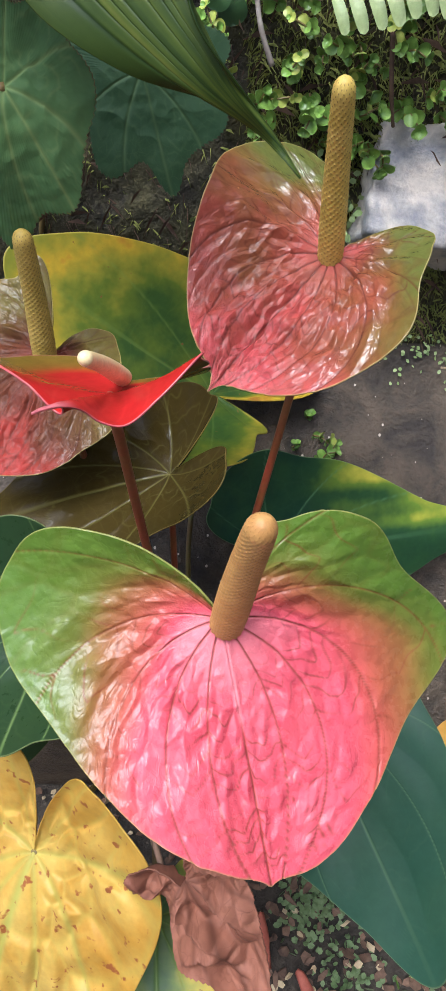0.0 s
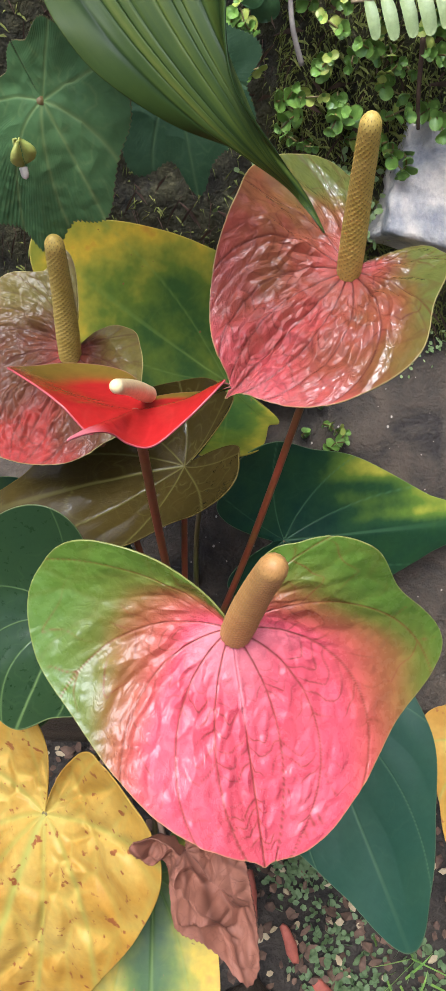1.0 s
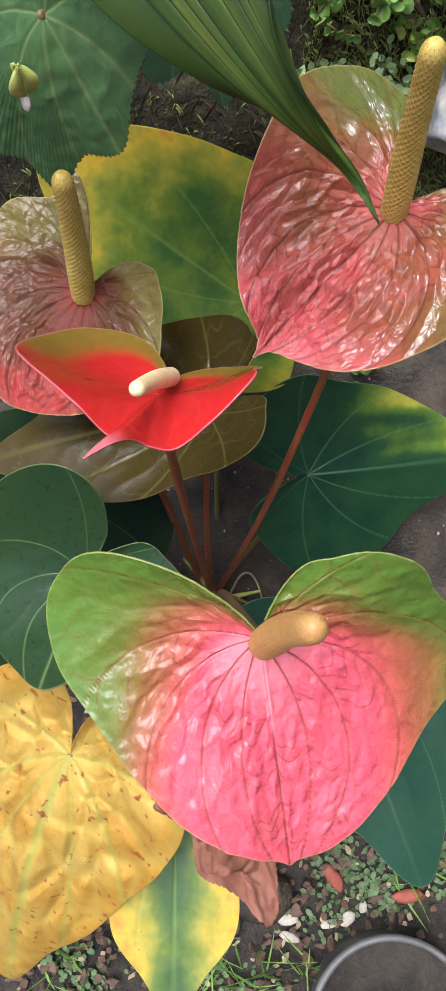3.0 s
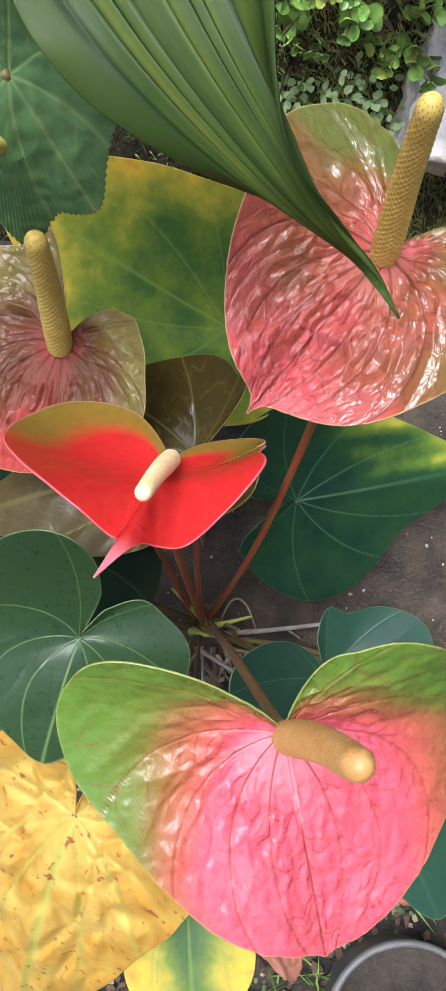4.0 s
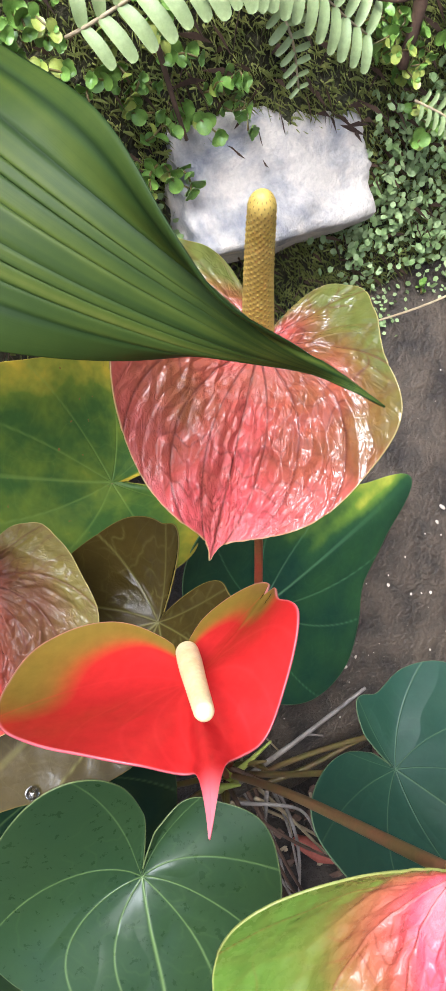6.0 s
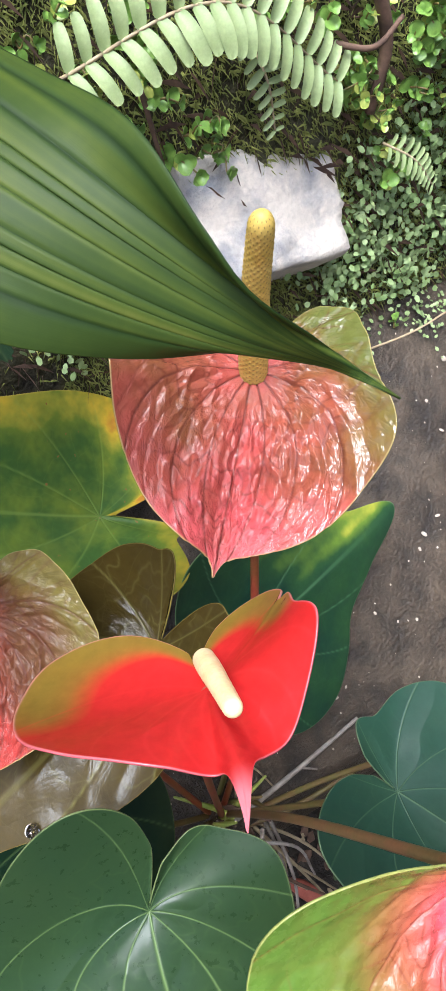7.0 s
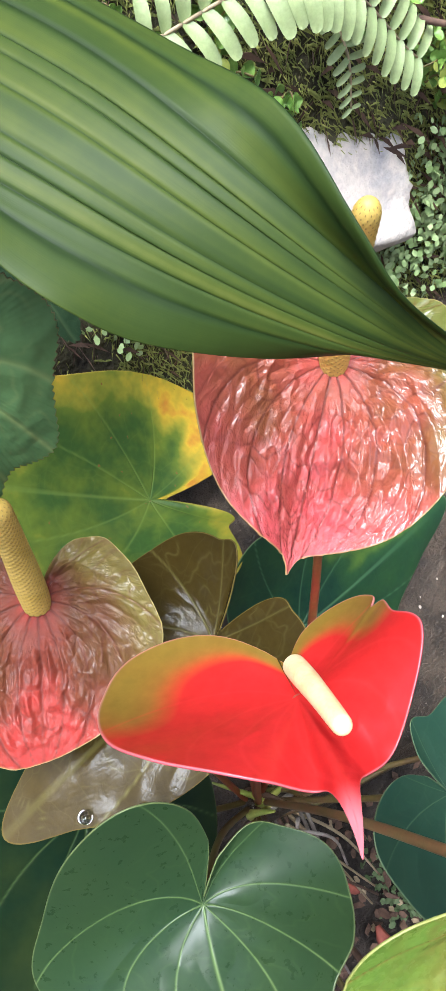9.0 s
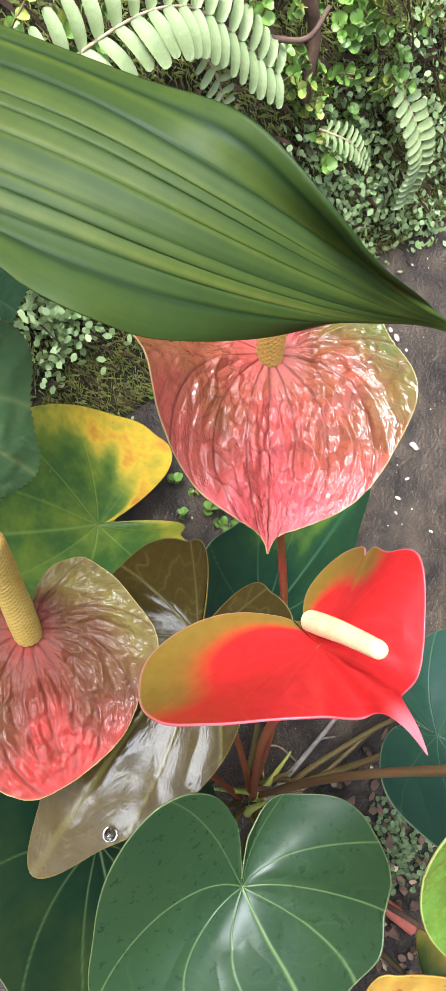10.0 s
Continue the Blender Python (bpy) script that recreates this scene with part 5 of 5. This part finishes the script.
for k in range(6):
    a = Vector((0.023 + r4.gauss(0, 0.01), 0.18 + r4.gauss(0, 0.006), 0.08))
    tagged(tube("bud_sheath", [a, a + Vector((r4.gauss(0, 0.008), r4.gauss(-0.004, 0.006), 0.03)), a + Vector((r4.gauss(0, 0.016), r4.gauss(-0.008, 0.01), 0.055))], [0.0045, 0.003, 0.0008], r4.choice([STEM_G, BROWN, LIME]), None, 14, 9), "pointed greenish sheath at the plant's foot", "leaf sheath", "sheaths at the plant's foot")


# pale chips and crumbs
def chip(at, size, material, label, category, seed, group=""):
    bm = bmesh.new()
    bmesh.ops.create_icosphere(bm, subdivisions=2, radius=1.0)
    for v in bm.verts:
        c = v.co * (1 + 0.35 * noise.noise(v.co * 1.5 + Vector((seed * 3.1, 0, 0))))
        v.co = Vector((c.x * size[0], c.y * size[1], c.z * size[2]))
    me = bpy.data.meshes.new("chip")
    bm.to_mesh(me)
    bm.free()
    me.materials.append(material)
    me.polygons.foreach_set("use_smooth", [True] * len(me.polygons))
    ob = new(category.replace(" ", "_"), me)
    ob.matrix_world = pose(*at)
    return tagged(ob, label, category, group)


def on_ledge(x, y):
    return (x, y, concrete_z(x, y) + 0.0005, 30, 0, 40 * x * 100 % 180)


for k, (x, y, sz) in enumerate(((0.29, 0.292, 0.0052), (0.251, 0.269, 0.003), (0.243, 0.262, 0.002), (0.328, 0.36, 0.004), (0.327, 0.367, 0.003), (0.268, 0.276, 0.0022), (0.3, 0.325, 0.0022), (0.31, 0.33, 0.0018), (0.135, 0.205, 0.0016), (0.145, 0.208, 0.0013))):
    chip(on_ledge(x, y), (sz, sz * 0.7, sz * 0.35), CHALK, "small whitish chip on the damp concrete", "stone chip", k, "pale chips")


def specks(count, seed):
    r = random.Random(seed)
    for _ in range(count):
        x, y = r.uniform(-0.3, 0.5), r.uniform(0.17, 0.41)
        s = 0.0003 + 0.0011 * r.random() ** 3
        z = concrete_z(x, y) + 0.0008
        a = r.uniform(0, 3)
        yield [Vector((x + s * math.cos(a + q * 1.05) * r.uniform(0.6, 1.2), y + s * math.sin(a + q * 1.05), z + 0.57 * s * math.sin(a + q * 1.05))) for q in range(6)]


stuff("grit", specks(420, 2), CHALK, "pale grit scattered on the concrete ledge", "grit")


def litter(count, seed, size):
    r = random.Random(seed)
    for _ in range(count):
        x, y = r.uniform(-0.25, 0.4), r.uniform(-0.3, 0.15)
        at = Vector((x, y, soil_z(x, y) + r.uniform(0, 0.012)))
        n = Vector((r.gauss(0, 0.5), r.gauss(0, 0.5), 1)).normalized()
        u = Matrix.Rotation(r.uniform(0, 6.28), 3, n) @ n.orthogonal().normalized()
        v = n.cross(u)
        l, w = size * r.uniform(0.5, 1.5), size * r.uniform(0.2, 0.45)
        c = n * l * r.uniform(0, 0.25)
        yield [at - u * l / 2, at - u * l * 0.2 + v * w + c, at + u * l * 0.25 + v * w * 0.8, at + u * l / 2 + c, at + u * l * 0.25 - v * w * 0.8, at - u * l * 0.2 - v * w + c]


stuff("leaf_litter", litter(1500, 3, 0.011), BROWN, "brown dead leaf scraps on the soil", "leaf litter")
stuff("pale_litter", litter(500, 6, 0.008), STRAW, "tan scraps and crumbs on the soil", "litter")
stuff("seedlings", tiny_leaves([(0.2, -0.04), (0.19, -0.02), (0.21, -0.055), (0.16, -0.02), (0.17, 0.01), (0.15, 0.05), (0.14, 0.084), (0.155, 0.07), (0.13, 0.06), (0.16, -0.07), (-0.08, -0.14), (-0.06, -0.15), (0.08, -0.16), (0.1, -0.15), (0.26, -0.02), (0.05, -0.13), (0.0, -0.1)], 70, 0.014, 0.007, 12, soil_z), SEEDLING, "small grey-green clover-like seedlings on the soil", "seedlings")


def grass(count, seed):
    r = random.Random(seed)
    for _ in range(count):
        cx, cy = r.choice(((-0.085, -0.14), (-0.06, -0.16), (0.14, -0.13), (0.09, -0.15), (0.24, -0.02), (0.05, -0.12)))
        x, y = cx + r.gauss(0, 0.015), cy + r.gauss(0, 0.015)
        at = Vector((x, y, soil_z(x, y)))
        d = Vector((r.gauss(0, 0.6), r.gauss(0, 0.6), 0.7)).normalized() * r.uniform(0.03, 0.07)
        s = d.orthogonal().normalized() * 0.0012
        yield [at - s, at + s, at + d * 0.6 + s * 0.8 + Vector((0, 0, 0.004)), at + d, at + d * 0.6 - s * 0.8 + Vector((0, 0, 0.004))]


stuff("grass_blades", grass(90, 8), ROUND, "bright green grass blades on the soil", "grass")
for k, (x, y, sx, sy, turn) in enumerate(((0.122, -0.083, 0.011, 0.005, 10), (0.125, -0.097, 0.01, 0.0045, -12), (0.18, -0.077, 0.009, 0.006, 40), (0.195, -0.066, 0.006, 0.004, 80), (0.163, -0.083, 0.009, 0.004, 20))):
    chip((x, y, soil_z(x, y) + 0.006, 0, 0, turn), (sx, sy, 0.003), CHALK, "cream coloured shell-like chip on the soil", "shell chip", k + 20, "pale chips on the soil")
for k, (x, y, z, sx, sy, turn) in enumerate(((0.235, -0.05, 0.012, 0.017, 0.006, 12), (0.131, -0.007, 0.012, 0.006, 0.019, 25), (0.165, -0.043, 0.008, 0.007, 0.016, 40), (0.075, 0.1, 0.02, 0.008, 0.026, 35), (0.091, 0.03, 0.02, 0.007, 0.024, 10))):
    chip((x, y, soil_z(x, y) + z, 15, 0, turn), (sx, sy, 0.005), CLAY, "broken red terracotta shard on the soil", "pot shard", k + 40, "terracotta shards")
chip((0.095, -0.062, soil_z(0.095, -0.062) + 0.012, 0, 0, 30), (0.032, 0.024, 0.018), CONCRETE, "dull brown stone half sunk in the soil", "stone", 60)
chip((0.062, -0.092, soil_z(0.062, -0.092) + 0.008, 0, 0, 10), (0.016, 0.013, 0.008), PLASTIC, "dark bluish stone on the soil", "stone", 61)


def pot(at, r, high):
    e = thing("plant_pot", at, "dark grey plastic plant pot filled with soil, rim scuffed", "plant pot")
    prof = [(r * 0.8, -high), (r * 0.95, -0.012), (r * 1.0, -0.011), (r * 1.03, 0.0), (r * 1.0, 0.004), (r * 0.95, 0.002), (r * 0.93, -0.02), (r * 0.9, -high + 0.01)]
    n = 64
    verts = [Vector(at) + Vector((q * math.cos(2 * math.pi * k / n), q * math.sin(2 * math.pi * k / n), z)) for q, z in prof for k in range(n)]
    faces = [(i * n + k, i * n + (k + 1) % n, (i + 1) * n + (k + 1) % n, (i + 1) * n + k) for i in range(len(prof) - 1) for k in range(n)]
    under(mesh_object("wall", verts, faces, PLASTIC), e)
    verts = [Vector(at) + Vector((0, 0, -0.022))] + [Vector(at) + Vector((q * r * 0.925 * math.cos(2 * math.pi * k / n), q * r * 0.925 * math.sin(2 * math.pi * k / n), -0.022 + 0.004 * noise.noise((q * 9, k, 0)))) for q in (0.3, 0.6, 0.8, 1.0) for k in range(n)]
    faces = [(0, 1 + k, 1 + (k + 1) % n) for k in range(n)] + [(1 + i * n + k, 1 + i * n + (k + 1) % n, 1 + (i + 1) * n + (k + 1) % n, 1 + (i + 1) * n + k) for i in range(3) for k in range(n)]
    under(mesh_object("soil_fill", verts, faces, SOIL), e)


pot((0.216, -0.15, -0.072), 0.075, 0.08)
